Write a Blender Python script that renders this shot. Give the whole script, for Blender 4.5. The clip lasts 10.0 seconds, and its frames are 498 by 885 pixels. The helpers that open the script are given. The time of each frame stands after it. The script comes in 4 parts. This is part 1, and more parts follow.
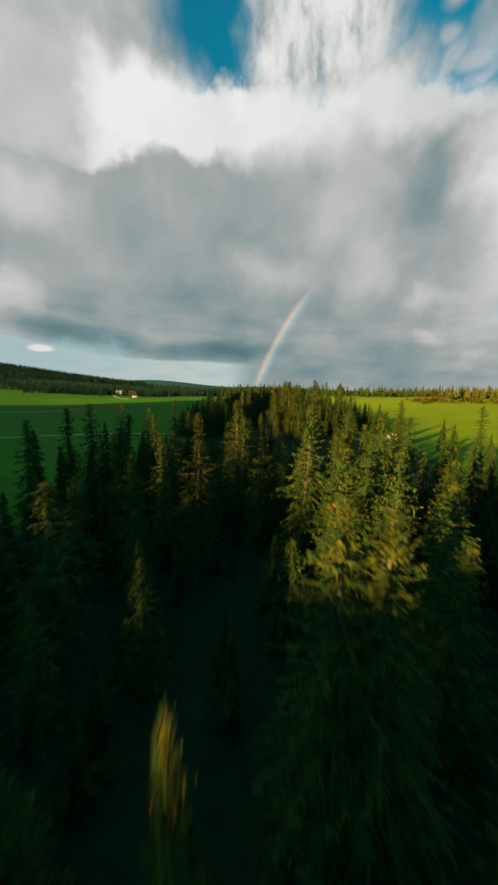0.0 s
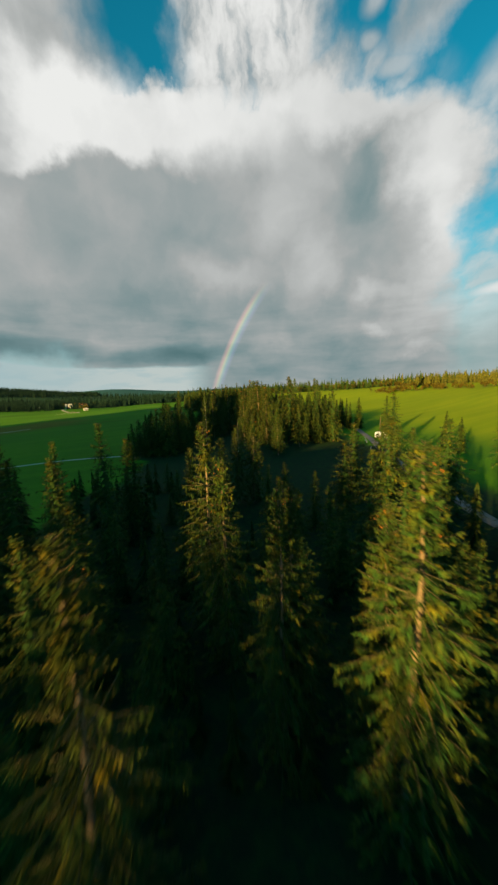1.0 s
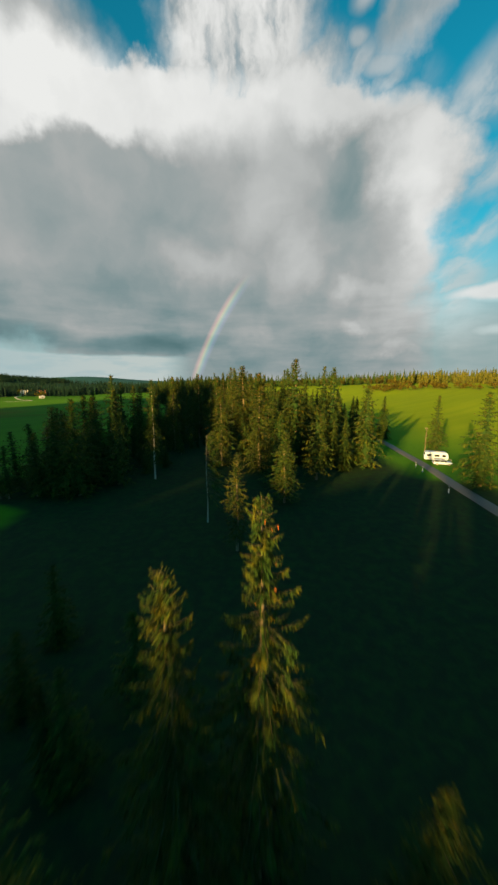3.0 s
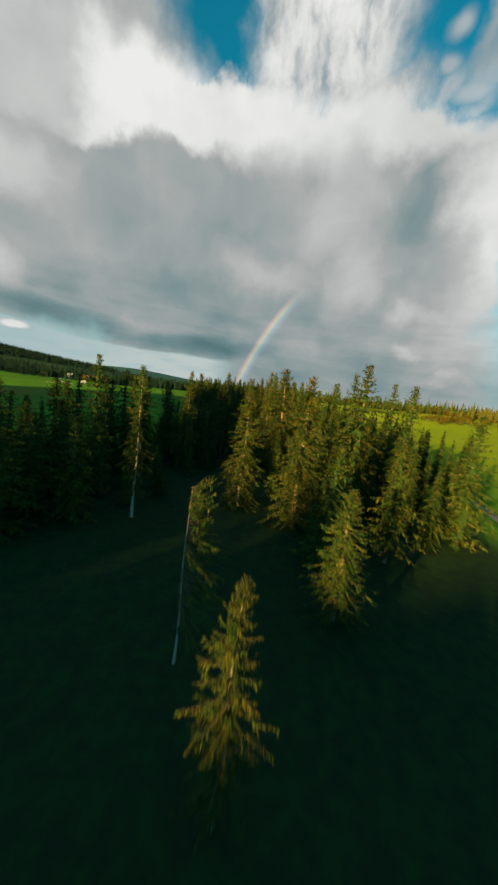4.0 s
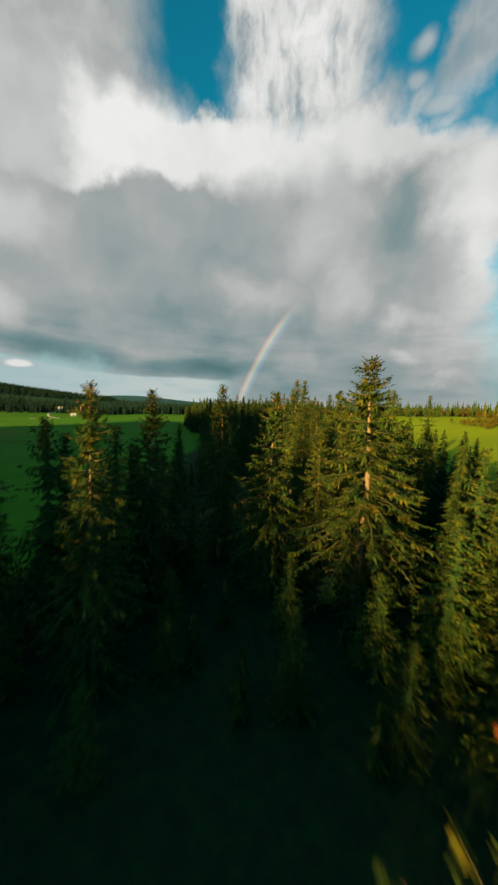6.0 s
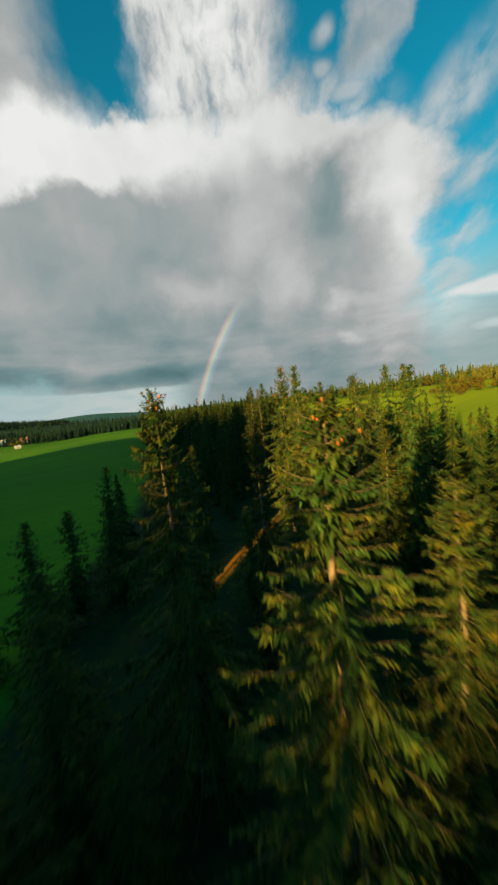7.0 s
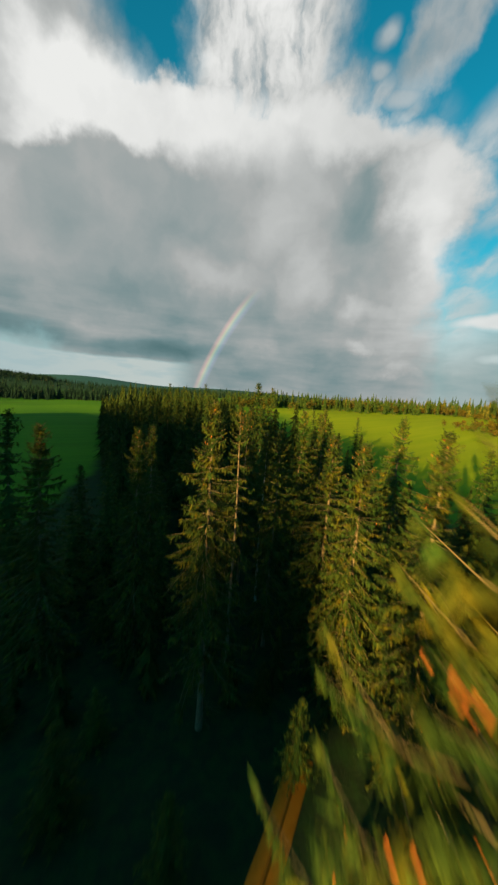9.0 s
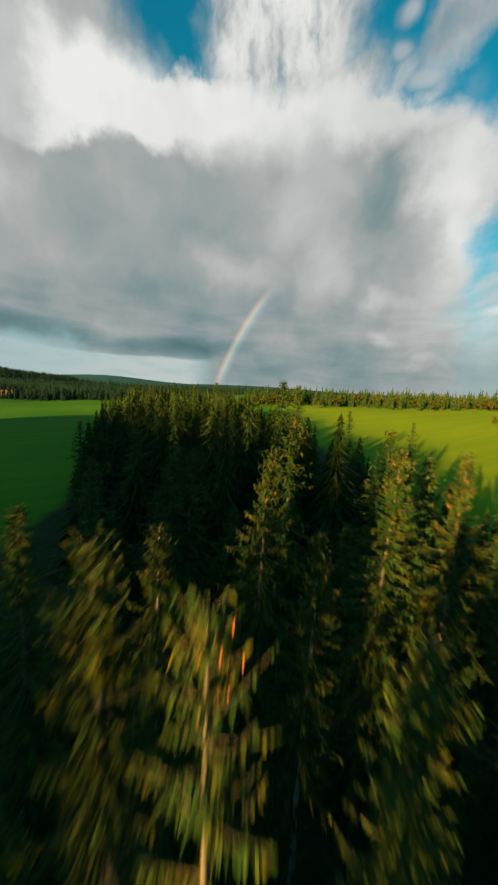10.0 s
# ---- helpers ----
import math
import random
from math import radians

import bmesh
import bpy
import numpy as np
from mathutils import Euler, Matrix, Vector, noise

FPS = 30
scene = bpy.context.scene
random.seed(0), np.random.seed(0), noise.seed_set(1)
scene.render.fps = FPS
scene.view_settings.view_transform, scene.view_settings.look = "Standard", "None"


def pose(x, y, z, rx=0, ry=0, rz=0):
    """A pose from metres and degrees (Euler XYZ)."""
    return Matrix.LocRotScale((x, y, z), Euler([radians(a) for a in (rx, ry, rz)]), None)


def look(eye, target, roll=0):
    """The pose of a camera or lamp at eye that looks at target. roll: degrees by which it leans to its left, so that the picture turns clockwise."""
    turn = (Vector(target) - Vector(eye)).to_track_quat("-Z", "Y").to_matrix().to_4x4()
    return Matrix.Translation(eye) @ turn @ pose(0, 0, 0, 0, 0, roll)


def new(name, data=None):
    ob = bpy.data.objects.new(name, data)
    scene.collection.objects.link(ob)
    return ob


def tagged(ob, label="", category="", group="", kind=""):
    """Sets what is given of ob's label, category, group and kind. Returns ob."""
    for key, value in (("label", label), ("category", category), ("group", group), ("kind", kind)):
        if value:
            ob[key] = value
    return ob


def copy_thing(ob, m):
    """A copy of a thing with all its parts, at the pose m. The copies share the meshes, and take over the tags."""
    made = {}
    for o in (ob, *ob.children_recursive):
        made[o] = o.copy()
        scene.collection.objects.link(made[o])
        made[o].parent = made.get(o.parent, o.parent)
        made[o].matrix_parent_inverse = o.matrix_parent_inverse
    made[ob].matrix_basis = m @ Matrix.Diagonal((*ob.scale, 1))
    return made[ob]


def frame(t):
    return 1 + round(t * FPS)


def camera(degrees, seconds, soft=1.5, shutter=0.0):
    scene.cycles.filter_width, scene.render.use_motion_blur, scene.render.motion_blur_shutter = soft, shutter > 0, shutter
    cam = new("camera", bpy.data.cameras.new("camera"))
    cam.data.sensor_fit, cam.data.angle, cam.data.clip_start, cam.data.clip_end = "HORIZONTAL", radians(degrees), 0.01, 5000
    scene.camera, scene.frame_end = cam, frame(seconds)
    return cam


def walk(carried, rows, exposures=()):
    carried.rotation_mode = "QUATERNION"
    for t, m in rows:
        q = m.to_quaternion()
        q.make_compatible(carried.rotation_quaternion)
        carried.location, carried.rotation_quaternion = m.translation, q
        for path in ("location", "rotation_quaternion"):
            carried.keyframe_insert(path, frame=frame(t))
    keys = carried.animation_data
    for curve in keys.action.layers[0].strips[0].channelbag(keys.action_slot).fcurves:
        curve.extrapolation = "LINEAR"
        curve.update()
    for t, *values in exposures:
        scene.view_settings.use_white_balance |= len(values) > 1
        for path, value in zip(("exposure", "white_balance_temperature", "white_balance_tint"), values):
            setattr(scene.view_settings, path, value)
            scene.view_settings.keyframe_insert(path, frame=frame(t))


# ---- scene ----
cam = camera(72.1, 10.0, soft=2.5, shutter=0.3)
EXPOSURE = 1.9
PATH = [
    (0.0, (-0.000, -0.000, 27.000), (-0.000, 19.748, 23.837), 2.00),
    (0.5, (-1.106, 14.069, 27.316), (0.057, 33.794, 24.222), 0.09),
    (1.0, (-1.365, 28.399, 27.611), (0.694, 48.047, 24.491), -2.27),
    (1.5, (-0.390, 42.753, 27.592), (2.600, 62.260, 24.346), -3.72),
    (2.0, (0.908, 57.102, 27.333), (4.527, 76.479, 23.951), -3.66),
    (3.5, (6.327, 99.931, 25.633), (8.915, 119.451, 22.130), 3.28),
    (4.0, (8.345, 114.128, 25.321), (9.784, 133.832, 22.205), 7.36),
    (4.5, (9.161, 128.549, 25.333), (9.665, 148.356, 22.603), 9.62),
    (5.0, (8.919, 142.542, 25.551), (9.140, 162.386, 23.070), 8.96),
    (6.5, (9.223, 184.644, 26.934), (11.139, 204.432, 24.746), -2.58),
    (7.0, (9.713, 198.687, 27.767), (12.572, 218.338, 25.391), -6.43),
    (7.5, (11.396, 212.397, 28.931), (15.364, 231.818, 26.271), -6.57),
    (8.0, (14.278, 225.868, 29.872), (18.717, 245.164, 27.054), -3.67),
    (8.5, (17.798, 239.374, 30.984), (21.833, 258.759, 28.169), 1.09),
    (9.0, (21.201, 252.984, 31.872), (24.647, 272.471, 28.975), 4.17),
    (9.5, (23.701, 266.784, 32.592), (26.527, 286.343, 29.517), 3.76),
    (10.0, (25.786, 280.618, 33.118), (28.043, 300.229, 29.904), 2.96),
]
walk(cam, [(t, look(eye, target, roll)) for t, eye, target, roll in PATH], [(0.0, EXPOSURE), (10.0, EXPOSURE)])


# ------------------------------------------------------------------ light
SUN_AZ, SUN_EL = radians(221.5), radians(9.0)
SUN_WAY = Vector((math.sin(SUN_AZ) * math.cos(SUN_EL), math.cos(SUN_AZ) * math.cos(SUN_EL), math.sin(SUN_EL)))
lamp = bpy.data.lights.new("sun", "SUN")
lamp.energy, lamp.angle, lamp.color = 4.8, radians(0.6), (1.0, 0.60, 0.16)
sun = new("sun", lamp)
sun.matrix_world = look(SUN_WAY * 800, (0, 0, 0))


class Nodes:
    """Short hand for a node tree."""

    def __init__(self, tree):
        self.tree = tree
        tree.nodes.clear()

    def add(self, kind, **props):
        n = self.tree.nodes.new(kind)
        for key, value in props.items():
            setattr(n, key, value)
        return n

    def put(self, socket, value):
        if isinstance(value, bpy.types.NodeSocket):
            self.tree.links.new(value, socket)
        elif value is not None:
            socket.default_value = value

    def math(self, op, a, b=None, c=None, clamp=False):
        n = self.add("ShaderNodeMath", operation=op, use_clamp=clamp)
        for s, v in zip(n.inputs, (a, b, c)):
            self.put(s, v)
        return n.outputs[0]

    def vec(self, op, a, b=None, scale=None):
        n = self.add("ShaderNodeVectorMath", operation=op)
        self.put(n.inputs[0], a)
        self.put(n.inputs[1], b)
        if scale is not None:
            self.put(n.inputs["Scale"], scale)
        return n.outputs["Value" if op in ("LENGTH", "DOT_PRODUCT", "DISTANCE") else "Vector"]

    def smooth(self, x, lo, hi, a=0.0, b=1.0):
        n = self.add("ShaderNodeMapRange", interpolation_type="SMOOTHSTEP")
        for s, v in zip(n.inputs, (x, lo, hi, a, b)):
            self.put(s, v)
        return n.outputs[0]

    def mix(self, f, a, b, blend="MIX"):
        n = self.add("ShaderNodeMix", data_type="RGBA", blend_type=blend)
        self.put(n.inputs[0], f)
        self.put(n.inputs[6], a)
        self.put(n.inputs[7], b)
        return n.outputs[2]

    def noise(self, vector, scale, detail=4.0, rough=0.55, distort=0.0, color=False):
        n = self.add("ShaderNodeTexNoise")
        self.put(n.inputs["Vector"], vector)
        n.inputs["Scale"].default_value, n.inputs["Detail"].default_value = scale, detail
        n.inputs["Roughness"].default_value, n.inputs["Distortion"].default_value = rough, distort
        return n.outputs["Color" if color else "Fac"]

    def ramp(self, f, stops):
        n = self.add("ShaderNodeValToRGB")
        e = n.color_ramp.elements
        while len(e) < len(stops):
            e.new(0.5)
        for el, (p, c) in zip(e, stops):
            el.position, el.color = p, (*c, 1)
        self.put(n.inputs[0], f)
        return n.outputs[0]

    def spot(self, vector, cx, cy, rx, ry, turn=0.0, soft=0.5):
        """1 inside an ellipse of the sky, given in degrees of bearing and height, falling to 0 outside."""
        n = self.add("ShaderNodeMapping", vector_type="TEXTURE")
        n.inputs["Location"].default_value = (cx, cy, 0)
        n.inputs["Rotation"].default_value = (0, 0, radians(turn))
        n.inputs["Scale"].default_value = (rx, ry, 1)
        self.put(n.inputs["Vector"], vector)
        return self.smooth(self.vec("LENGTH", n.outputs[0]), 1.0 - soft, 1.0 + soft, 1.0, 0.0)

    def most(self, *values):
        out = values[0]
        for v in values[1:]:
            out = self.math("MAXIMUM", out, v)
        return out


world = bpy.data.worlds.new("sky")
scene.world = world
world.use_nodes = True
N = Nodes(world.node_tree)
way = N.add("ShaderNodeTexCoord").outputs["Generated"]
xyz = N.add("ShaderNodeSeparateXYZ")
N.put(xyz.inputs[0], way)
bearing = N.math("MULTIPLY", N.math("ARCTAN2", xyz.outputs[0], xyz.outputs[1]), 57.29578)
height = N.math("MULTIPLY", N.math("ARCSINE", xyz.outputs[2]), 57.29578)
flat = N.add("ShaderNodeCombineXYZ")
N.put(flat.inputs[0], bearing)
N.put(flat.inputs[1], height)
flat = flat.outputs[0]
# billows push the cloud outlines about
stir = N.vec("SUBTRACT", N.noise(flat, 0.13, 5, 0.55, color=True), (0.5, 0.5, 0.5))
stir2 = N.vec("SUBTRACT", N.noise(flat, 0.42, 5, 0.6, color=True), (0.5, 0.5, 0.5))
q = N.vec("ADD", flat, N.vec("ADD", N.vec("MULTIPLY", stir, (8.0, 6.0, 0)), N.vec("MULTIPLY", stir2, (2.4, 2.2, 0))))
fine = N.vec("ADD", flat, N.vec("MULTIPLY", stir, (3.0, 2.0, 0)))
# fibres that fan out from the heart of the cloud
heart_way = N.vec("SUBTRACT", N.vec("ADD", flat, N.vec("ADD", N.vec("MULTIPLY", stir, (5.0, 4.0, 0)), N.vec("MULTIPLY", stir2, (0.8, 0.8, 0)))), (7.0, 2.0, 0))
sep_h = N.add("ShaderNodeSeparateXYZ")
N.put(sep_h.inputs[0], heart_way)
fan = N.add("ShaderNodeCombineXYZ")
N.put(fan.inputs[0], N.math("MULTIPLY", N.math("ARCTAN2", sep_h.outputs[0], sep_h.outputs[1]), 57.29578))
N.put(fan.inputs[1], N.math("MULTIPLY", N.vec("LENGTH", heart_way), 0.62))
wisp = N.noise(fan.outputs[0], 0.20, 5, 0.5)
thread = N.noise(fan.outputs[0], 0.62, 4, 0.5)
fibre = N.math("ADD", N.math("ADD", N.math("MULTIPLY", wisp, 0.30), N.math("MULTIPLY", thread, 0.22)), N.math("MULTIPLY", N.noise(q, 0.20, 6, 0.58), 0.48))

body_c = N.most(
    N.spot(q, 4, 17, 33, 18, 0, 0.08), N.spot(q, -36, 25, 36, 20, -4, 0.12), N.spot(q, -6, 29.6, 30, 7.4, 1, 0.10),
    N.spot(q, 31, 26, 9, 8, -25, 0.22), N.spot(q, 19, 30.5, 14, 6.3, -6, 0.15), N.spot(q, 21, 4, 18, 17, 0, 0.30))
plume = N.math("MULTIPLY", N.most(N.spot(q, 8.5, 43, 11.0, 14, -4, 0.22), N.spot(q, 3.5, 47, 7.0, 10, 0, 0.2), N.spot(q, 12, 35.5, 13, 4.5, 0, 0.3)), N.smooth(fibre, 0.30, 0.50, 0.55, 1.0))
left_veil = N.math("MULTIPLY", N.most(N.spot(q, -29, 43, 14, 14, 0, 0.3), N.spot(fine, -40, 38, 20, 14, 0, 0.3)), N.smooth(fibre, 0.24, 0.46, 0.45, 1.0))
feather = N.most(N.spot(fine, 39.5, 30.5, 8.5, 3.0, 32, 0.6), N.spot(fine, 24, 36.3, 9, 2.6, -14, 0.6), N.spot(fine, 43, 25, 8, 2.4, 14, 0.7), N.spot(fine, 41, 19, 7, 3.0, 24, 0.7), N.spot(fine, 39.5, 14, 4.0, 8, 0, 0.7))
feather = N.math("MULTIPLY", feather, N.smooth(N.math("ADD", N.math("MULTIPLY", wisp, 0.70), N.math("MULTIPLY", N.noise(fine, 0.22, 5, 0.55), 0.30)), 0.36, 0.62, 0.05, 0.75))
sheet = N.math("MULTIPLY", N.spot(q, 35.0, 42.4, 9.0, 3.5, 36, 0.32), N.smooth(fibre, 0.30, 0.55, 0.55, 0.80))
tuft = N.math("MULTIPLY", N.most(N.spot(fine, 24.9, 38.6, 1.3, 0.8, 0, 0.6), N.spot(fine, 25.2, 41.3, 1.5, 0.9, 20, 0.7), N.spot(fine, 28.4, 36.4, 2.6, 0.9, 0, 0.7)), 0.7)
veil = N.most(feather, sheet, tuft)
haze = N.math("MULTIPLY", N.spot(q, 45, 4.5, 17, 9.5, 0, 0.9), 0.72)
low = N.math("MULTIPLY", N.most(N.spot(fine, 46, 11.6, 8.5, 1.2, 2, 0.5), N.math("MULTIPLY", N.spot(fine, 46, 6.8, 3.4, 0.6, 3, 0.7), 0.7),
                                N.spot(fine, 60, 14, 10, 3.0, 0, 0.6)), 0.95)
puff = N.spot(fine, -31.0, 4.4, 1.7, 0.6, -6, 0.5)
# the clear strip below the cloud base
level = N.vec("MULTIPLY", flat, (0.22, 1.0, 1.0))
edge = N.math("ADD", 3.9, N.math("MULTIPLY", N.math("MAXIMUM", N.math("SUBTRACT", -22.0, bearing), 0.0), 0.15))
edge = N.math("ADD", edge, N.math("MULTIPLY", N.math("SUBTRACT", N.noise(level, 0.9, 5), 0.5), 0.9))
strip = N.math("MULTIPLY", N.smooth(N.math("SUBTRACT", edge, height), -0.22, 0.30), N.smooth(bearing, -4.5, 1.5, 1.0, 0.0))
body_c = N.math("MULTIPLY", body_c, N.math("SUBTRACT", 1.0, strip))
cover = N.most(body_c, plume, left_veil, veil, low, puff, haze)

# how bright the cloud is: lit crowns, grey core, dark base
grain = N.math("SUBTRACT", N.noise(q, 0.10, 6, 0.5, 0.2), 0.5)
grain2 = N.math("SUBTRACT", N.noise(flat, 0.05, 3, 0.5), 0.5)
sep_q = N.add("ShaderNodeSeparateXYZ")
stir3 = N.vec("SUBTRACT", N.noise(flat, 0.20, 4, 0.5, color=True), (0.5, 0.5, 0.5))
N.put(sep_q.inputs[0], N.vec("ADD", fine, N.vec("ADD", N.vec("MULTIPLY", stir2, (2.4, 2.0, 0)), N.vec("MULTIPLY", stir3, (5.0, 4.0, 0)))))
foot = N.math("ADD", N.smooth(sep_q.outputs[0], -26.0, -15.0, 26.4, 30.0), N.smooth(sep_q.outputs[0], 2.0, 20.0, 0.0, 3.6))
band = N.smooth(N.math("DIVIDE", N.math("SUBTRACT", sep_q.outputs[1], foot), N.smooth(sep_q.outputs[0], -10.0, 10.0, 1.0, 4.2)), -0.8, 1.0)
band = N.math("MULTIPLY", band, N.smooth(sep_q.outputs[0], -26.5, -22.0, 0.25, 1.0))
band = N.math("MULTIPLY", band, N.math("MULTIPLY", N.smooth(sep_q.outputs[0], 6.0, 30.0, 1.0, 0.72), N.smooth(sep_q.outputs[1], 35.5, 39.5, 1.0, 0.0)))
crown_l = N.most(band, N.math("MULTIPLY", N.spot(fine, 7, 42, 11, 9, 0, 0.6), N.smooth(fibre, 0.34, 0.58, 0.30, 0.95)), N.math("MULTIPLY", N.spot(q, 34, 27.5, 6.5, 4.5, -35, 0.6), 0.78),
                 N.math("MULTIPLY", N.spot(q, 22, 34.6, 13, 3.0, -8, 0.6), 0.85), N.math("MULTIPLY", feather, 0.7), N.math("MULTIPLY", tuft, 0.5),
                 N.math("MULTIPLY", N.spot(q, 35.5, 22, 3.2, 6, 0, 0.8), 0.62), N.math("MULTIPLY", N.spot(q, -32, 22.5, 5, 3, 0, 0.9), 0.5), N.math("MULTIPLY", N.spot(q, -35.5, 11, 3.5, 2.6, 0, 0.8), 0.5), low, puff)
soft_l = N.most(N.spot(q, 4.5, 17.0, 8, 2.0, 0, 0.9), N.spot(q, 17.0, 18.5, 6.0, 3.4, 60, 0.9), N.spot(q, 29, 13.0, 6, 1.6, 0, 0.9), N.spot(q, 26.4, 7.8, 2.0, 0.8, -20, 0.9), N.spot(q, 32, 4.4, 3.4, 0.9, 0, 0.8),
                N.spot(q, 12, 26, 6, 4, 20, 0.9), N.math("MULTIPLY", N.spot(q, -30, 34, 14, 10, 0, 0.8), 0.55), N.spot(q, 33, 16, 5, 9, 0, 0.9))
dark_l = N.most(N.math("MULTIPLY", N.spot(q, -21, 14, 25, 11, 0, 0.8), 0.17), N.spot(fine, -7, 5.6, 11, 1.5, 2, 0.8), N.math("MULTIPLY", N.spot(fine, -24, 6.6, 15, 1.6, -8, 0.8), 0.75), N.math("MULTIPLY", N.spot(q, 24.8, 25.8, 8.5, 4.0, 57, 0.8), 0.34), N.math("MULTIPLY", N.spot(q, 22.0, 14.5, 5.5, 1.8, 60, 0.8), 0.3),
                N.math("MULTIPLY", N.spot(q, -5, 24.5, 18, 5, 3, 0.8), 0.17), N.math("MULTIPLY", N.spot(q, -9, 11.5, 22, 5, 0, 0.9), 0.36), N.math("MULTIPLY", N.spot(q, 20, 3, 20, 3.4, 0, 0.9), 0.38))
streak = N.math("SUBTRACT", N.noise(N.vec("ADD", level, N.vec("MULTIPLY", stir, (0.6, 1.5, 0))), 0.55, 5, 0.55), 0.5)
bright = N.math("ADD", 0.475, N.math("MULTIPLY", crown_l, 0.38))
bright = N.math("ADD", bright, N.math("MULTIPLY", soft_l, 0.12))
bright = N.math("SUBTRACT", bright, N.math("MULTIPLY", dark_l, 0.26))
bright = N.math("ADD", bright, N.math("MULTIPLY", grain, 0.30))
bright = N.math("ADD", bright, N.math("MULTIPLY", grain2, 0.15))
bright = N.math("ADD", bright, N.math("MULTIPLY", streak, N.smooth(height, 9.0, 16.0, 0.22, 0.0)))
bright = N.math("ADD", bright, N.math("MULTIPLY", N.math("SUBTRACT", fibre, 0.47), N.smooth(height, 33.0, 41.0, 0.02, 0.30)))
bright = N.math("MAXIMUM", N.math("MINIMUM", bright, 0.90), 0.12)
cloud = N.ramp(bright, [(0.12, (0.06, 0.145, 0.155)), (0.30, (0.165, 0.258, 0.270)), (0.5, (0.392, 0.412, 0.406)), (0.9, (0.84, 0.845, 0.825))])

sky = N.add("ShaderNodeTexSky", sky_type="NISHITA", sun_disc=False)
sky.sun_elevation, sky.sun_rotation = SUN_EL, SUN_AZ
SKY_STRENGTH = 0.10
GAIN = 2.0 ** -EXPOSURE / SKY_STRENGTH
clear = N.vec("MULTIPLY", sky.outputs[0], tuple(v * 2.0 ** (1.2 - EXPOSURE) for v in (0.03, 0.70, 0.74)))
pale = N.mix(N.smooth(height, 2.0, 22.0, 0.9, 0.0), clear, (0.38 * GAIN, 0.52 * GAIN, 0.55 * GAIN, 1))
milk = N.math("MULTIPLY", N.smooth(bearing, -32.0, -9.0, 0.30, 1.0), N.smooth(N.noise(level, 0.8, 4), 0.38, 0.55, 0.55, 1.0))
deep = N.mix(strip, pale, N.mix(milk, (0.34 * GAIN, 0.485 * GAIN, 0.51 * GAIN, 1), (0.50 * GAIN, 0.57 * GAIN, 0.55 * GAIN, 1)))
total = N.mix(cover, deep, N.vec("SCALE", cloud, scale=GAIN))
# the rainbow, 42 degrees round the point opposite the sun
BOW_AXIS = (math.sin(radians(41.5)) * math.cos(radians(12)), math.cos(radians(41.5)) * math.cos(radians(12)), -math.sin(radians(12)))
turn = N.math("MULTIPLY", N.math("ARCCOSINE", N.vec("DOT_PRODUCT", way, BOW_AXIS)), 57.29578)
bow = N.ramp(N.math("MULTIPLY", N.math("SUBTRACT", turn, 40.95), 1 / 1.9),
             [(0.0, (0, 0, 0)), (0.22, (0.03, 0.03, 0.07)), (0.42, (0.05, 0.10, 0.09)), (0.58, (0.17, 0.16, 0.06)), (0.74, (0.19, 0.07, 0.05)), (1.0, (0, 0, 0))])
seen = N.math("MULTIPLY", N.math("MULTIPLY", N.smooth(height, 11.5, 16.5, 1.0, 0.0), N.smooth(height, -1.0, 3.5, 0.55, 1.0)), N.smooth(bearing, -8.0, 0.0))
total = N.vec("ADD", total, N.vec("SCALE", bow, scale=N.math("MULTIPLY", seen, 1.45 * GAIN)))
back = N.add("ShaderNodeBackground")
N.put(back.inputs[0], total)
back.inputs[1].default_value = SKY_STRENGTH
N.put(N.add("ShaderNodeOutputWorld").inputs[0], back.outputs[0])


# ------------------------------------------------------------------ materials
def material(name, paint):
    """A material whose colour, roughness and relief paint() sets on the nodes."""
    m = bpy.data.materials.new(name)
    m.use_nodes = True
    n = Nodes(m.node_tree)
    b = n.add("ShaderNodeBsdfPrincipled")
    n.put(n.add("ShaderNodeOutputMaterial").inputs[0], b.outputs[0])
    paint(n, b)
    return m


def relief(n, b, value, strength, distance):
    bump = n.add("ShaderNodeBump")
    bump.inputs["Strength"].default_value, bump.inputs["Distance"].default_value = strength, distance
    n.put(bump.inputs["Height"], value)
    n.put(b.inputs["Normal"], bump.outputs[0])


def needles(green, tip):
    def paint(n, b):
        isle = n.add("ShaderNodeNewGeometry").outputs["Random Per Island"]
        tree = n.add("ShaderNodeObjectInfo").outputs["Random"]
        place = n.add("ShaderNodeTexCoord").outputs["Object"]
        # noise patches put sunlit clumps and the shade between boughs into the colour
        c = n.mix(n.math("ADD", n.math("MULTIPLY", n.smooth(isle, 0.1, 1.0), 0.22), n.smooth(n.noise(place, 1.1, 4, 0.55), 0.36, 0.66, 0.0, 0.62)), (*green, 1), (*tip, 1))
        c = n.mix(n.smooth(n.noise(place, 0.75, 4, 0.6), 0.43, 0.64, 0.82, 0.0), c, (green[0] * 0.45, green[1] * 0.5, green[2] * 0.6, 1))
        hue = n.add("ShaderNodeHueSaturation")
        n.put(hue.inputs["Hue"], n.math("ADD", 0.485, n.math("MULTIPLY", tree, 0.03)))
        n.put(hue.inputs["Value"], n.math("ADD", 0.78, n.math("MULTIPLY", tree, 0.45)))
        n.put(hue.inputs["Color"], c)
        n.put(b.inputs["Base Color"], hue.outputs[0])
        b.inputs["Roughness"].default_value = 0.62
        b.inputs["Specular IOR Level"].default_value = 0.03
        relief(n, b, n.noise(place, 38, 2), 0.6, 0.03)
    return paint


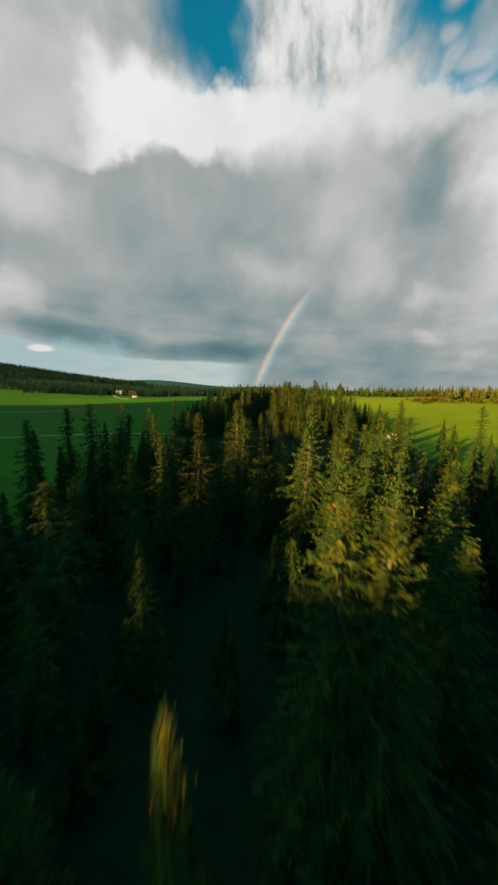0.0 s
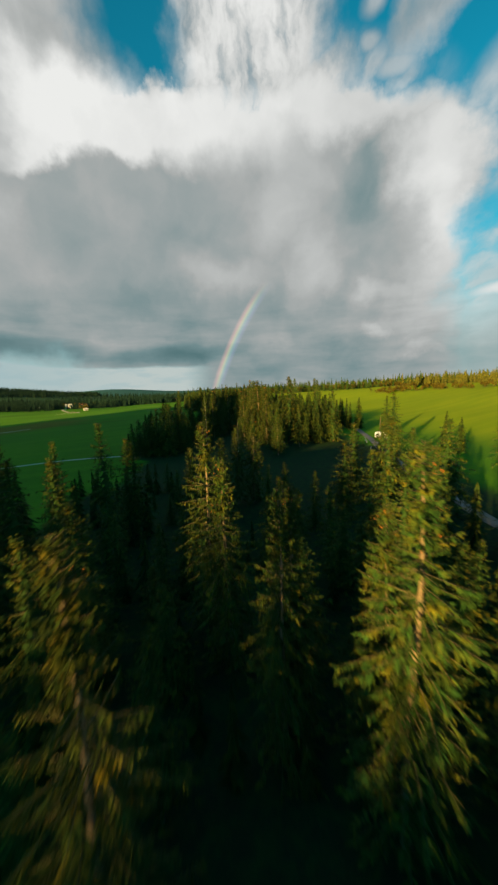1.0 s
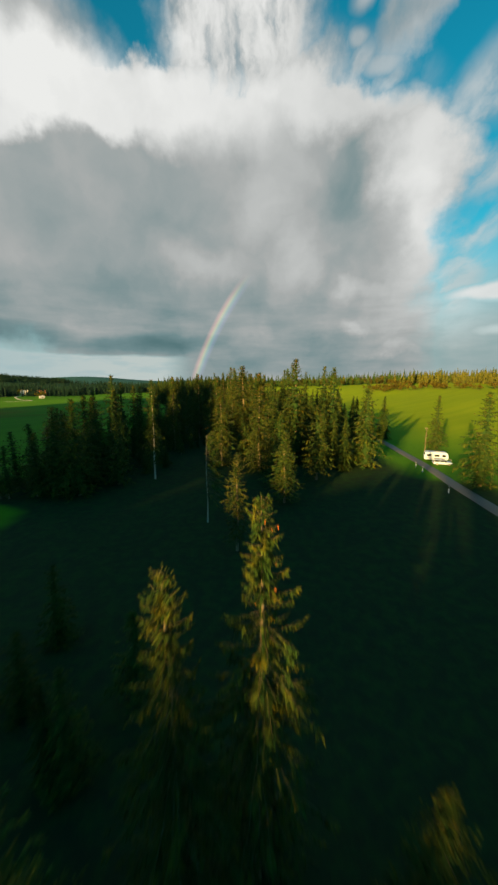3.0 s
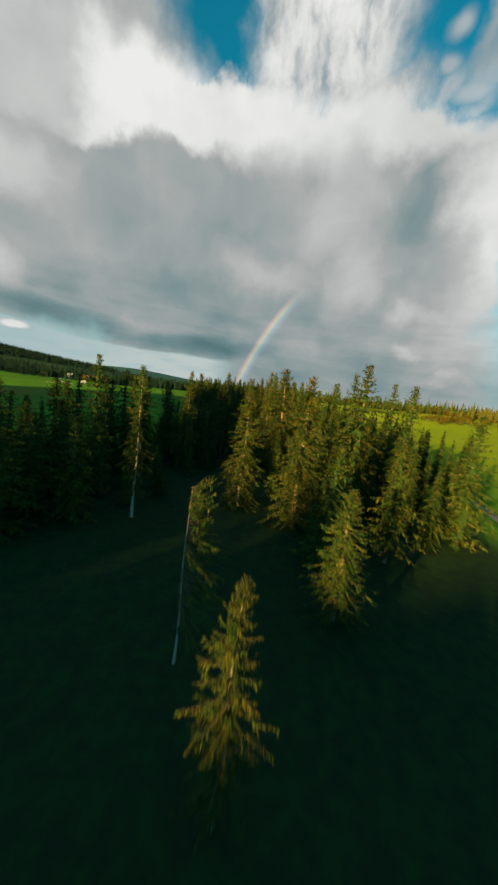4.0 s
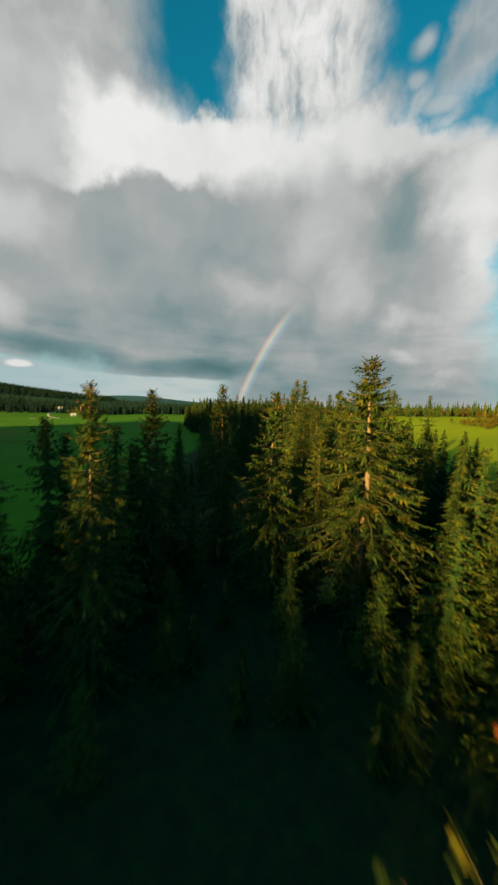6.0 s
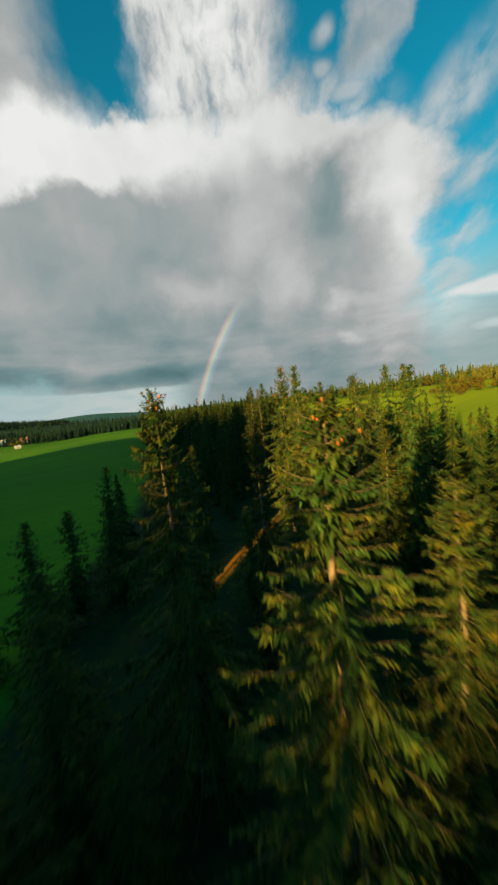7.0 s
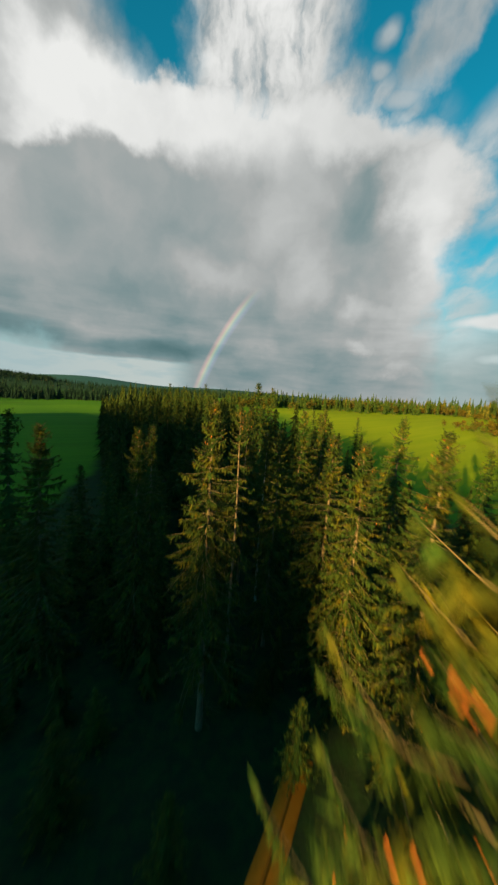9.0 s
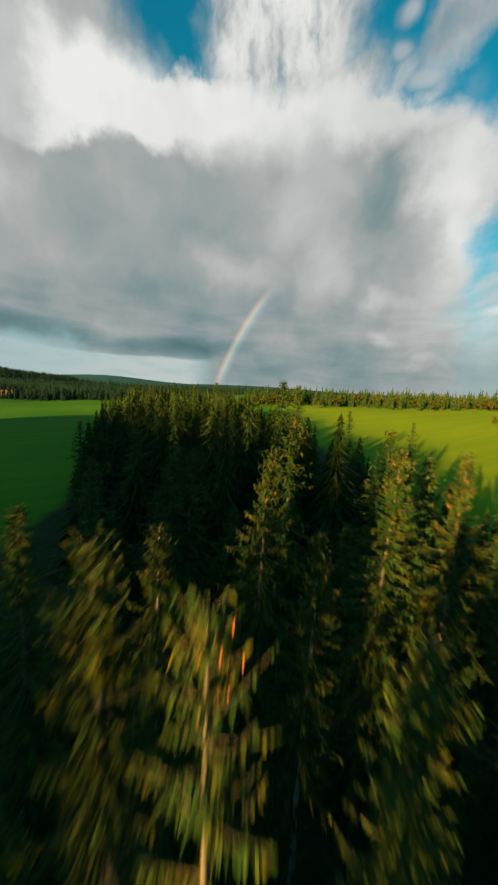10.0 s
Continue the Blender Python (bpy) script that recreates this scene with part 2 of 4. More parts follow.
def bark(dark, light):
    def paint(n, b):
        place = n.add("ShaderNodeTexCoord").outputs["Object"]
        long = n.vec("MULTIPLY", place, (9.0, 9.0, 1.6))
        f = n.noise(long, 1.6, 6, 0.65)
        c = n.mix(n.smooth(f, 0.3, 0.7), (*dark, 1), (*light, 1))
        c = n.mix(n.smooth(n.noise(place, 1.3, 3), 0.5, 0.75, 0.0, 0.5), c, (0.16, 0.17, 0.10, 1))
        n.put(b.inputs["Base Color"], c)
        b.inputs["Roughness"].default_value = 0.9
        relief(n, b, f, 0.8, 0.04)
    return paint


def meadow(n, b):
    place = n.add("ShaderNodeTexCoord").outputs["Object"]
    sep = n.add("ShaderNodeSeparateXYZ")
    n.put(sep.inputs[0], place)
    lines = n.add("ShaderNodeMapping", vector_type="TEXTURE")
    lines.inputs["Rotation"].default_value = (0, 0, radians(24))
    lines.inputs["Scale"].default_value = (60.0, 1.0, 1.0)
    n.put(lines.inputs["Vector"], place)
    stripe = n.noise(lines.outputs[0], 0.16, 3, 0.5)
    broad = n.noise(place, 0.006, 4, 0.55)
    clump = n.noise(place, 0.8, 5, 0.7)
    c = n.mix(n.smooth(stripe, 0.35, 0.68), (0.044, 0.150, 0.010, 1), (0.058, 0.176, 0.010, 1))
    c = n.mix(n.smooth(broad, 0.42, 0.66), c, (0.078, 0.205, 0.010, 1))
    c = n.mix(n.smooth(n.noise(n.vec("MULTIPLY", place, (0.3, 1.6, 1.0)), 0.012, 3), 0.60, 0.72, 0.0, 0.6), c, (0.070, 0.064, 0.010, 1))
    c = n.mix(n.smooth(clump, 0.45, 0.8, 0.0, 0.5), c, (0.026, 0.090, 0.006, 1))
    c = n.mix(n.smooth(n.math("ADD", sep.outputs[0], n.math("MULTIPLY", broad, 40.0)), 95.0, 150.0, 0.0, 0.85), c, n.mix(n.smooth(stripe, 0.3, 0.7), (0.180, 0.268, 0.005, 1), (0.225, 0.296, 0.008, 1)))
    # a ploughed patch with brown soil showing
    soil = n.vec("LENGTH", n.vec("MULTIPLY", n.vec("SUBTRACT", place, (-185.0, 385.0, 0.0)), (0.0135, 0.0105, 0.0)))
    c = n.mix(n.smooth(n.math("ADD", soil, n.math("MULTIPLY", n.math("SUBTRACT", broad, 0.5), 1.2)), 0.45, 1.0, 0.7, 0.0), c, (0.150, 0.085, 0.014, 1))
    # distant hills under spruce, the teal of distance haze put into their colour
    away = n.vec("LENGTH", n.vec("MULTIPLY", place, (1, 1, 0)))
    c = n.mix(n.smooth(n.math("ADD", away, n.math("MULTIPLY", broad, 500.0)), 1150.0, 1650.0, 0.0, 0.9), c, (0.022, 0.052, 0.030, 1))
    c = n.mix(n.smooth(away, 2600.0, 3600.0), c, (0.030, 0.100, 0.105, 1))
    # rough unmown grass in the belt of the wood, its shade put into the colour
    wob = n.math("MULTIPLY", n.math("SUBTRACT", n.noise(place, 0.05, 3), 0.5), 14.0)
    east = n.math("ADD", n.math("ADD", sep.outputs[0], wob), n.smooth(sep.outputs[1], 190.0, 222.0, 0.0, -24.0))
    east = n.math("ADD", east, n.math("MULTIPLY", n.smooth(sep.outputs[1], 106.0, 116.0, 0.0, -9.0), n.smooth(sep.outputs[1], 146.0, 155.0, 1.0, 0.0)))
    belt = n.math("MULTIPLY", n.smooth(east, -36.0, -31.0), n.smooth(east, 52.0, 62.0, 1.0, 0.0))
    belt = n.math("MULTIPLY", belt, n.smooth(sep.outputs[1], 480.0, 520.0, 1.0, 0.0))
    shaded_grass = n.mix(n.smooth(clump, 0.35, 0.7), (0.016, 0.029, 0.016, 1), (0.019, 0.050, 0.016, 1))
    c = n.mix(belt, c, shaded_grass)
    n.put(b.inputs["Base Color"], c)
    b.inputs["Roughness"].default_value = 0.85
    b.inputs["Specular IOR Level"].default_value = 0.02
    relief(n, b, n.math("ADD", n.noise(place, 3.5, 6, 0.7), n.math("MULTIPLY", stripe, 0.5)), 0.7, 0.12)


def plain(colour, rough=0.6, vary=0.12, scale=4.0, metal=0.0, gloss=0.5):
    def paint(n, b):
        place = n.add("ShaderNodeTexCoord").outputs["Object"]
        f = n.noise(place, scale, 5, 0.6)
        low = tuple(v * (1 - vary) for v in colour)
        high = tuple(min(1.0, v * (1 + vary)) for v in colour)
        n.put(b.inputs["Base Color"], n.mix(f, (*low, 1), (*high, 1)))
        n.put(b.inputs["Roughness"], n.math("ADD", rough - 0.08, n.math("MULTIPLY", f, 0.16)))
        b.inputs["Metallic"].default_value = metal
        b.inputs["Specular IOR Level"].default_value = gloss
    return paint


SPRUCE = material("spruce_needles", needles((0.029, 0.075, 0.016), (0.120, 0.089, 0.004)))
# darker copy of the needles, shade on the filling woods put into the tone
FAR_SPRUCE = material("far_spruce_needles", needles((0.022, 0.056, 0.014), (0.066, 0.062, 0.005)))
# olive foliage with the gold of low sun put into its colour
OLIVE_SUNLIT = material("olive_golden_foliage", needles((0.055, 0.070, 0.016), (0.150, 0.118, 0.010)))
# cloud shade and blue haze over the distant woods are put into this colour
HAZED_SPRUCE = material("blue_dark_spruce", needles((0.007, 0.026, 0.020), (0.016, 0.036, 0.018)))
BARK = material("spruce_bark", bark((0.07, 0.055, 0.036), (0.21, 0.165, 0.105)))
PALE_BARK = material("pale_dry_trunk", bark((0.22, 0.20, 0.17), (0.48, 0.44, 0.38)))
DEAD_WOOD = material("bare_twig_wood", bark((0.05, 0.042, 0.018), (0.14, 0.11, 0.055)))
# darker copy of the needle green, with the shade inside the crown painted in
INNER_SHADED = material("dark_inner_needles", plain((0.022, 0.050, 0.014), 0.95, 0.5, 3.0, gloss=0.02))
CONE = material("spruce_cone", plain((0.32, 0.105, 0.025), 0.8, 0.3, 14, gloss=0.1))
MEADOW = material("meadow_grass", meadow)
DIRT = material("track_dirt", plain((0.36, 0.155, 0.014), 0.95, 0.3, 2.2, gloss=0.03))
TRACK_GRASS = material("dry_track_grass", plain((0.22, 0.105, 0.013), 0.95, 0.5, 5.0, gloss=0.02))
GRAVEL = material("pale_gravel", plain((0.42, 0.40, 0.36), 0.95, 0.25, 3.0))
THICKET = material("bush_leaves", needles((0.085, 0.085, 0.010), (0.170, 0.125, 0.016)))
WHITE_PAINT = material("white_paint", plain((0.34, 0.44, 0.70), 0.35, 0.05, 2.0))
GREY_PAINT = material("grey_trim", plain((0.30, 0.31, 0.32), 0.5, 0.1, 3.0))
PLASTER = material("pale_plaster", plain((0.46, 0.49, 0.58), 0.9, 0.08, 0.8))
RED_TILES = material("red_roof_tiles", plain((0.19, 0.075, 0.05), 0.85, 0.3, 1.5))
PALE_ROOF = material("pale_metal_roof", plain((0.58, 0.60, 0.62), 0.4, 0.08, 0.6, 0.3))
DARK_GLASS = material("dark_glass", plain((0.012, 0.016, 0.02), 0.08, 0.1, 2.0))
RUBBER = material("tyre_rubber", plain((0.025, 0.025, 0.025), 0.9, 0.2, 8.0))
TIMBER = material("weathered_timber", plain((0.12, 0.10, 0.08), 0.9, 0.25, 3.0, gloss=0.05))
ASPHALT = material("wet_grey_road", plain((0.075, 0.075, 0.075), 0.6, 0.25, 1.2))
RED_LENS = material("red_lens", plain((0.45, 0.02, 0.015), 0.3, 0.1, 4.0))


# ------------------------------------------------------------------ the land
def rise(x, lo, hi):
    t = min(1.0, max(0.0, (x - lo) / (hi - lo)))
    return t * t * (3 - 2 * t)


def ground_z(x, y):
    """The height of the land at x, y."""
    z = 4.3 + 0.5 * math.sin(x / 23 + 1.0) * math.cos(y / 31)
    z += 23.0 * rise(x, 95, 420) * (math.exp(-((y - 260) / 330) ** 2) if y > 260 else 1.0)
    z += 12.0 * rise(y, 380, 640) * rise(x, 15, 120) * rise(-y, -1500, -900)
    z -= 7.5 * rise(-x, 30, 260)
    z += 128 * math.exp(-((x + 1770) / 929) ** 2 - ((y - 1725) / 622) ** 2)
    # steep unseen hill added behind, to the west; its crest shades the wood
    along, across = 0.663 * x + 0.749 * y, 0.749 * x - 0.663 * y
    # the summed terms set the shade height by strip; the notch lights the track
    z += (41 + 10 * rise(-across, 22, 30) - 2 * rise(-across, 32, 40) - 4 * rise(-across, 56, 72) + 5 * rise(-across, 80, 86) + 14 * rise(-across, 78, 130) + 16 * rise(-across, 131, 138) + 9 * rise(-across, 156, 161) - 4 * rise(-across, 163, 166) * rise(across, -172, -168) + 5 * rise(-across, 140, 144) * rise(across, -152.5, -150) + 9 * rise(-across, 167, 178) + 6.0 * rise(-across, 106, 112) * rise(across, -142, -134) + 3.2 * math.exp(-((across + 3) / 8) ** 2) + 21 * math.exp(-((across + 86.5) / 4) ** 2) + 4 * math.exp(-((across + 94) / 6) ** 4) + 9 * rise(-across, 42, 47) * rise(across, -70, -65) + 11 * rise(-across, -16, -8) * rise(across, -17, -10) - 2 * rise(-across, 53, 56) * rise(across, -66, -62) + 16.5 * rise(-across, 64, 69) * rise(across, -84, -79) + 6 * rise(-across, 183, 192)) * rise(across, -520, -430) * rise(-across, -45, -12) * math.exp(-((along + 225) / 110) ** 2) * (1 - 0.42 * math.exp(-((across + 154.2) / 2.75) ** 4))
    far = math.hypot(x, y - 150)
    z += 30 * rise(far, 1900, 3600) * (0.75 + 0.5 * math.sin(math.atan2(x, y) * 9 + 0.6))
    z += 75 * rise(far, 3000, 4300) * math.exp(-((math.degrees(math.atan2(x, y)) + 15) / 8) ** 2)
    return z


def link(name, bm, materials, parent=None, label="", smooth=False):
    me = bpy.data.meshes.new(name)
    bm.to_mesh(me)
    bm.free()
    for m in materials if isinstance(materials, (list, tuple)) else [materials]:
        me.materials.append(m)
    if smooth:
        for p in me.polygons:
            p.use_smooth = True
    ob = new(name, me)
    if parent:
        ob.parent = parent
    if label:
        ob["label"] = label
    return ob


def part(name, bm, material, parent, label=""):
    return link(name, bm, material, parent, label)


def spread(n, reach, close):
    """n places from -reach to reach, dense in the middle."""
    return [math.copysign(close * math.sinh(abs(u) * math.asinh(reach / close)), u) for u in np.linspace(-1, 1, n)]


bm = bmesh.new()
xs = sorted(spread(280, 4500, 90) + list(np.arange(-309.3, -195, 4.1)))
ys = sorted([y + 150 for y in spread(290, 4500, 140)] + list(np.arange(-121.7, 10, 4.1)))
rows = [[bm.verts.new((x, y, ground_z(x, y))) for x in xs] for y in ys]
for lower, upper in zip(rows, rows[1:]):
    for a, b, c, d in zip(lower, lower[1:], upper[1:], upper):
        bm.faces.new((a, b, c, d))
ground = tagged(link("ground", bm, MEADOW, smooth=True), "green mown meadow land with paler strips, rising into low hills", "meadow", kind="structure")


# ------------------------------------------------------------------ spruces
def mesh_from(name, verts, faces, mats, index=None, smooth=False):
    me = bpy.data.meshes.new(name)
    me.from_pydata(verts, [], faces)
    for m in mats:
        me.materials.append(m)
    if index is not None:
        me.polygons.foreach_set("material_index", index)
    if smooth:
        me.polygons.foreach_set("use_smooth", [True] * len(me.polygons))
    me.update()
    return me


def tube(path, radii, sides):
    """Verts and faces of a tapered tube along a path."""
    verts, faces = [], []
    for i, (p, r) in enumerate(zip(path, radii)):
        d = (path[min(i + 1, len(path) - 1)] - path[max(i - 1, 0)]).normalized()
        u = d.orthogonal().normalized()
        v = d.cross(u)
        for s in range(sides):
            a = s * math.tau / sides
            verts.append(tuple(p + (u * math.cos(a) + v * math.sin(a)) * r))
    for i in range(len(path) - 1):
        for s in range(sides):
            a, b = i * sides + s, i * sides + (s + 1) % sides
            faces.append((a, b, b + sides, a + sides))
    return verts, faces


class Pile:
    """Gathers verts and faces for one mesh."""

    def __init__(self):
        self.v, self.f = [], []

    def take(self, verts, faces):
        o = len(self.v)
        self.v.extend(verts)
        self.f.extend(tuple(i + o for i in f) for f in faces)


UP = Vector((0, 0, 1))


def tooth(pile, a, b, tip):
    pile.take([tuple(a), tuple(b), tuple(tip)], [(0, 1, 2)])


def spray(pile, root, way, length, half, droop, rng):
    """A needle-clad twig: a narrow kite that bends down towards its tip."""
    across = way.cross(UP + Vector((rng.uniform(-0.8, 0.8), rng.uniform(-0.8, 0.8), 0)))
    across = across.normalized() * half if across.length > 0.01 else Vector((half, 0, 0))
    middle = root + way * length * rng.uniform(0.35, 0.55) - UP * droop * length * 0.12
    tip = root + way * length - UP * droop * length * 0.55
    pile.take([tuple(root), tuple(middle - across), tuple(tip), tuple(middle + across)], [(0, 1, 3), (1, 2, 3)])


def frond(pile, spot, length, out, side, teeth, long, half, rng, hang, inner):
    """One bough's foliage: drooping twigs along both sides of the outer bough and a ragged curtain that hangs below it."""
    n = max(3, int(length * (1 - inner) * teeth))
    vigour = rng.uniform(0.55, 1.25)
    wave = rng.uniform(0, 9)
    for i in range(n):
        s = inner + (1 - inner) * (i + rng.random()) / n
        at = spot(s)
        env = (0.35 + 0.65 * math.sin(math.pi * min(1.0, 0.18 + 0.74 * s))) * (0.62 + 0.38 * math.sin(s * length * 3.1 + wave))
        reach = long * env * vigour * (0.40 + 0.22 * min(length, 3.6))
        for sgn in (-1, 1):
            if rng.random() < 0.14:
                continue
            way = (side * sgn * rng.uniform(0.5, 1.0) + out * rng.uniform(0.3, 1.0) + UP * rng.uniform(-0.25, 0.15)).normalized()
            spray(pile, at, way, reach * rng.uniform(0.6, 1.35), half * rng.uniform(0.7, 1.3), rng.uniform(0.2, 1.1), rng)
        for _ in range((2 if teeth > 4 else 1) if rng.random() < hang else 0):
            way = (-UP + out * rng.uniform(-0.1, 0.45) + side * rng.uniform(-0.4, 0.4)).normalized()
            spray(pile, at, way, reach * rng.choice((0.5, 0.8, 1.0, 1.3, 1.8)), half * rng.uniform(0.7, 1.3), 0.1, rng)
    end = spot(1.0)
    spray(pile, spot(0.86), (end - spot(0.86)).normalized(), 0.16 * length + 0.16, half, 0.1, rng)


def spruce_meshes(name, seed, high, wide, bare, gap, whorl, teeth, sides=7, cones=False, thin=1.0, one_side=None, long=0.68, half=0.056, bark_of="brown", taper=0.72):
    """Trunk, crown, bough and cone meshes of a spruce that stands at the origin: a slender column under a pointed top.
    bare: share of the trunk with no green boughs. gap: metres between whorls. teeth: twigs per metre of bough and side."""
    rng = random.Random(seed)
    lean = (rng.uniform(-0.012, 0.012), rng.uniform(-0.012, 0.012))
    axis = lambda z: Vector((lean[0] * z + 0.10 * math.sin(z * 0.33 + seed), lean[1] * z + 0.10 * math.cos(z * 0.27 + seed), z))
    steps = [high * k / 11 for k in range(12)]
    foot = (0.0115 if one_side is None else 0.0075) * high + 0.02
    trunk = Pile()
    trunk.take(*tube([axis(z) - UP * (0.5 if z == 0 else 0) for z in steps], [max(0.012, foot * (1 - z / high) ** 0.8 * (1.25 if z == 0 else 1)) for z in steps], sides))
    crown, twigs, fruit, heart = Pile(), Pile(), Pile(), Pile()
    start = bare * high
    z = start
    fine = teeth > 4
    while z < high - 0.12:
        u = (high - z) / (high - start)
        reach = wide * (0.085 + 0.915 * (1 - (1 - min(1.0, u / taper)) ** 1.5) if one_side is None else 0.35 + 0.65 * u)
        reach *= 1.0 if u < 0.78 else 1.0 - (u - 0.78) * 0.7
        reach *= 0.92 + 0.34 * noise.noise((z * 0.45, seed * 1.7, 0.3))
        first = rng.uniform(0, math.tau)
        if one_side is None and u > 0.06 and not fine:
            # the dense heart of the crown, its shade put into the needle colour
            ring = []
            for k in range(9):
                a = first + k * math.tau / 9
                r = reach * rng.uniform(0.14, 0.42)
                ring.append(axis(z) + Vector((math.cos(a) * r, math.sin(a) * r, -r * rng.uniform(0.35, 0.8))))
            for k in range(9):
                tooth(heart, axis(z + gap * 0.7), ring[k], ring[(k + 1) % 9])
        count = whorl if u > 0.10 else 7
        for k in range(count):
            if rng.random() > thin and u > 0.12:
                continue
            a = first + k * math.tau / count + rng.uniform(-0.4, 0.4)
            if one_side is not None and math.cos(a - one_side) < 0.3:
                continue
            length = max(0.22, reach * rng.choice((0.55, 0.75, 0.9, 1.0, 1.1, 1.25)) * rng.uniform(0.9, 1.1))
            out = Vector((math.cos(a), math.sin(a), 0))
            side = Vector((-out.y, out.x, 0))
            lift = 0.42 - 0.75 * min(1.0, u * 2.1) + rng.uniform(-0.15, 0.15)
            sag = 0.05 + 0.36 * min(1.0, u * 1.6)
            root = axis(z + rng.uniform(-0.12, 0.12))
            spot = lambda s: root + out * length * s + UP * length * (lift * s - sag * s * s + 0.30 * s ** 3) + side * length * 0.06 * math.sin(s * 3 + a)
            if fine:
                twigs.take(*tube([spot(0.0), spot(0.5), spot(0.95)], [0.012 + 0.008 * length, 0.007 + 0.004 * length, 0.004], 3))
            elif rng.random() < 0.5:
                twigs.take(*tube([spot(0.0), spot(0.7)], [0.016 + 0.010 * length, 0.006], 3))
            inner = (0.0 if u < 0.2 else rng.uniform(0.04, 0.22)) if one_side is None else rng.uniform(0.2, 0.6)
            low = fine and u > 0.62
            frond(crown, spot, length, out, side, teeth * 0.45 if low else teeth, long, half * 1.5 if low else half, rng, 0.95 if u > 0.10 else 0.35, inner)
            if cones and 0.02 < u < 0.16 + 0.14 * cones and rng.random() < 0.13 * cones:
                for i in range(rng.randint(1, 3)):
                    p = spot(rng.uniform(0.55, 1.0)) - UP * 0.05
                    fruit.take(*tube([p, p - UP * 0.05, p - UP * 0.16], [0.014, 0.032, 0.010], 4))
        z += gap * (0.27 + 0.79 * min(1, u * 3.5)) * rng.uniform(0.75, 1.25)
    # short twigs that hide much of the trunk inside the crown
    z = start + 0.15 * (high - start)
    while fine and one_side is None and z < high * 0.97:
        if noise.noise((z * 0.55, seed * 2.3, 1.9)) > (-0.12 if thin > 0.7 else 0.25):
            for _ in range(5):
                a = rng.uniform(0, math.tau)
                way = Vector((math.cos(a), math.sin(a), rng.uniform(-0.7, 0.2))).normalized()
                spray(crown, axis(z) + way * foot * 0.5, way, min(0.95, 0.25 + 0.16 * (high - z)) * rng.uniform(0.6, 1.2), half * 1.5, 0.7, rng)
        z += 0.17
    # bare dead twigs below and inside the crown
    z = 0.06 * high
    while z < high * (0.72 if one_side is None else 0.0):
        a = rng.uniform(0, math.tau)
        length = rng.uniform(0.5, 1.7) * (wide / 3.2)
        out = Vector((math.cos(a), math.sin(a), -0.1))
        r = axis(z)
        twigs.take(*tube([r, r + out * length - UP * 0.15], [0.024, 0.005], 3))
        z += rng.uniform(0.2, 0.7) * (1 if fine else 3)
    for d in (Vector((0.06, 0, 0)), Vector((0, 0.06, 0))):
        tooth(crown, axis(high - 0.6) + d, axis(high - 0.6) - d, axis(high) + UP * 0.1)
    made = {"trunk": mesh_from(name + "_trunk", trunk.v, trunk.f, [PALE_BARK if one_side is not None or bark_of == "pale" else BARK], smooth=True),
            "crown": mesh_from(name + "_crown", crown.v, crown.f, [SPRUCE]),
            "inner_brush": mesh_from(name + "_heart", heart.v, heart.f, [INNER_SHADED]),
            "boughwork": mesh_from(name + "_boughs", twigs.v, twigs.f, [DEAD_WOOD])}
    if not heart.f:
        made.pop("inner_brush")
    if cones:
        made["cone_crop"] = mesh_from(name + "_cones", fruit.v, fruit.f, [CONE])
    return made


def spruce(meshes, label, group):
    """A spruce as a thing with its parts."""
    top = tagged(new("spruce_tree"), label, "tree", group)
    for key, me in meshes.items():
        ob = new(key, me)
        ob.parent = top
        if key == "cone_crop":
            tagged(ob, "orange-brown hanging cones", kind="stuff")
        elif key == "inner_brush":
            tagged(ob, "inner needles deep in the crown, in a shaded tone of green", kind="stuff")
        elif key == "boughwork":
            tagged(ob, "pale bare wood of the boughs", kind="stuff")
    return top


HIGH = 25.0
NEAR = [spruce_meshes("spruce_a", 3, HIGH, 4.6, 0.06, 0.80, 9, 10.5, cones=True, taper=0.85),
        spruce_meshes("spruce_b", 8, HIGH, 3.8, 0.08, 0.74, 8, 10.5, cones=True),
        spruce_meshes("spruce_c", 15, HIGH, 4.9, 0.12, 0.86, 9, 10.5, thin=0.92, taper=0.8),
        spruce_meshes("spruce_d", 21, HIGH, 4.1, 0.24, 0.80, 8, 10.5, thin=0.95, cones=True)]
MIDDLE = [spruce_meshes("spruce_e", 33, HIGH, 4.7, 0.06, 0.94, 7, 3.9, 5, long=1.10, half=0.112, taper=0.8), spruce_meshes("spruce_f", 41, HIGH, 4.1, 0.10, 0.92, 7, 3.9, 5, long=1.10, half=0.112),
          spruce_meshes("spruce_g", 52, HIGH, 5.0, 0.14, 0.98, 7, 3.9, 5, thin=0.9, long=1.10, half=0.112, taper=0.85)]
BARE = [spruce_meshes("spruce_h", 61, HIGH, 3.9, 0.60, 0.62, 8, 9.0, thin=0.9)]
LONE = [spruce_meshes("spruce_i", 71, HIGH, 3.5, 0.14, 0.80, 6, 9.0, thin=0.85, taper=0.6)]
THIN = [spruce_meshes("spruce_l", 83, HIGH, 2.9, 0.16, 0.72, 7, 9.0, thin=0.85, bark_of="pale", taper=0.5)]
SPIRE = [spruce_meshes("spruce_m", 91, HIGH, 4.1, 0.20, 0.98, 6, 9.0, thin=0.6, cones=2, taper=0.6)]
FULL = [spruce_meshes("spruce_k", 3, HIGH, 4.6, 0.10, 0.74, 9, 11.0, cones=2, long=0.62, half=0.052, taper=0.62)]
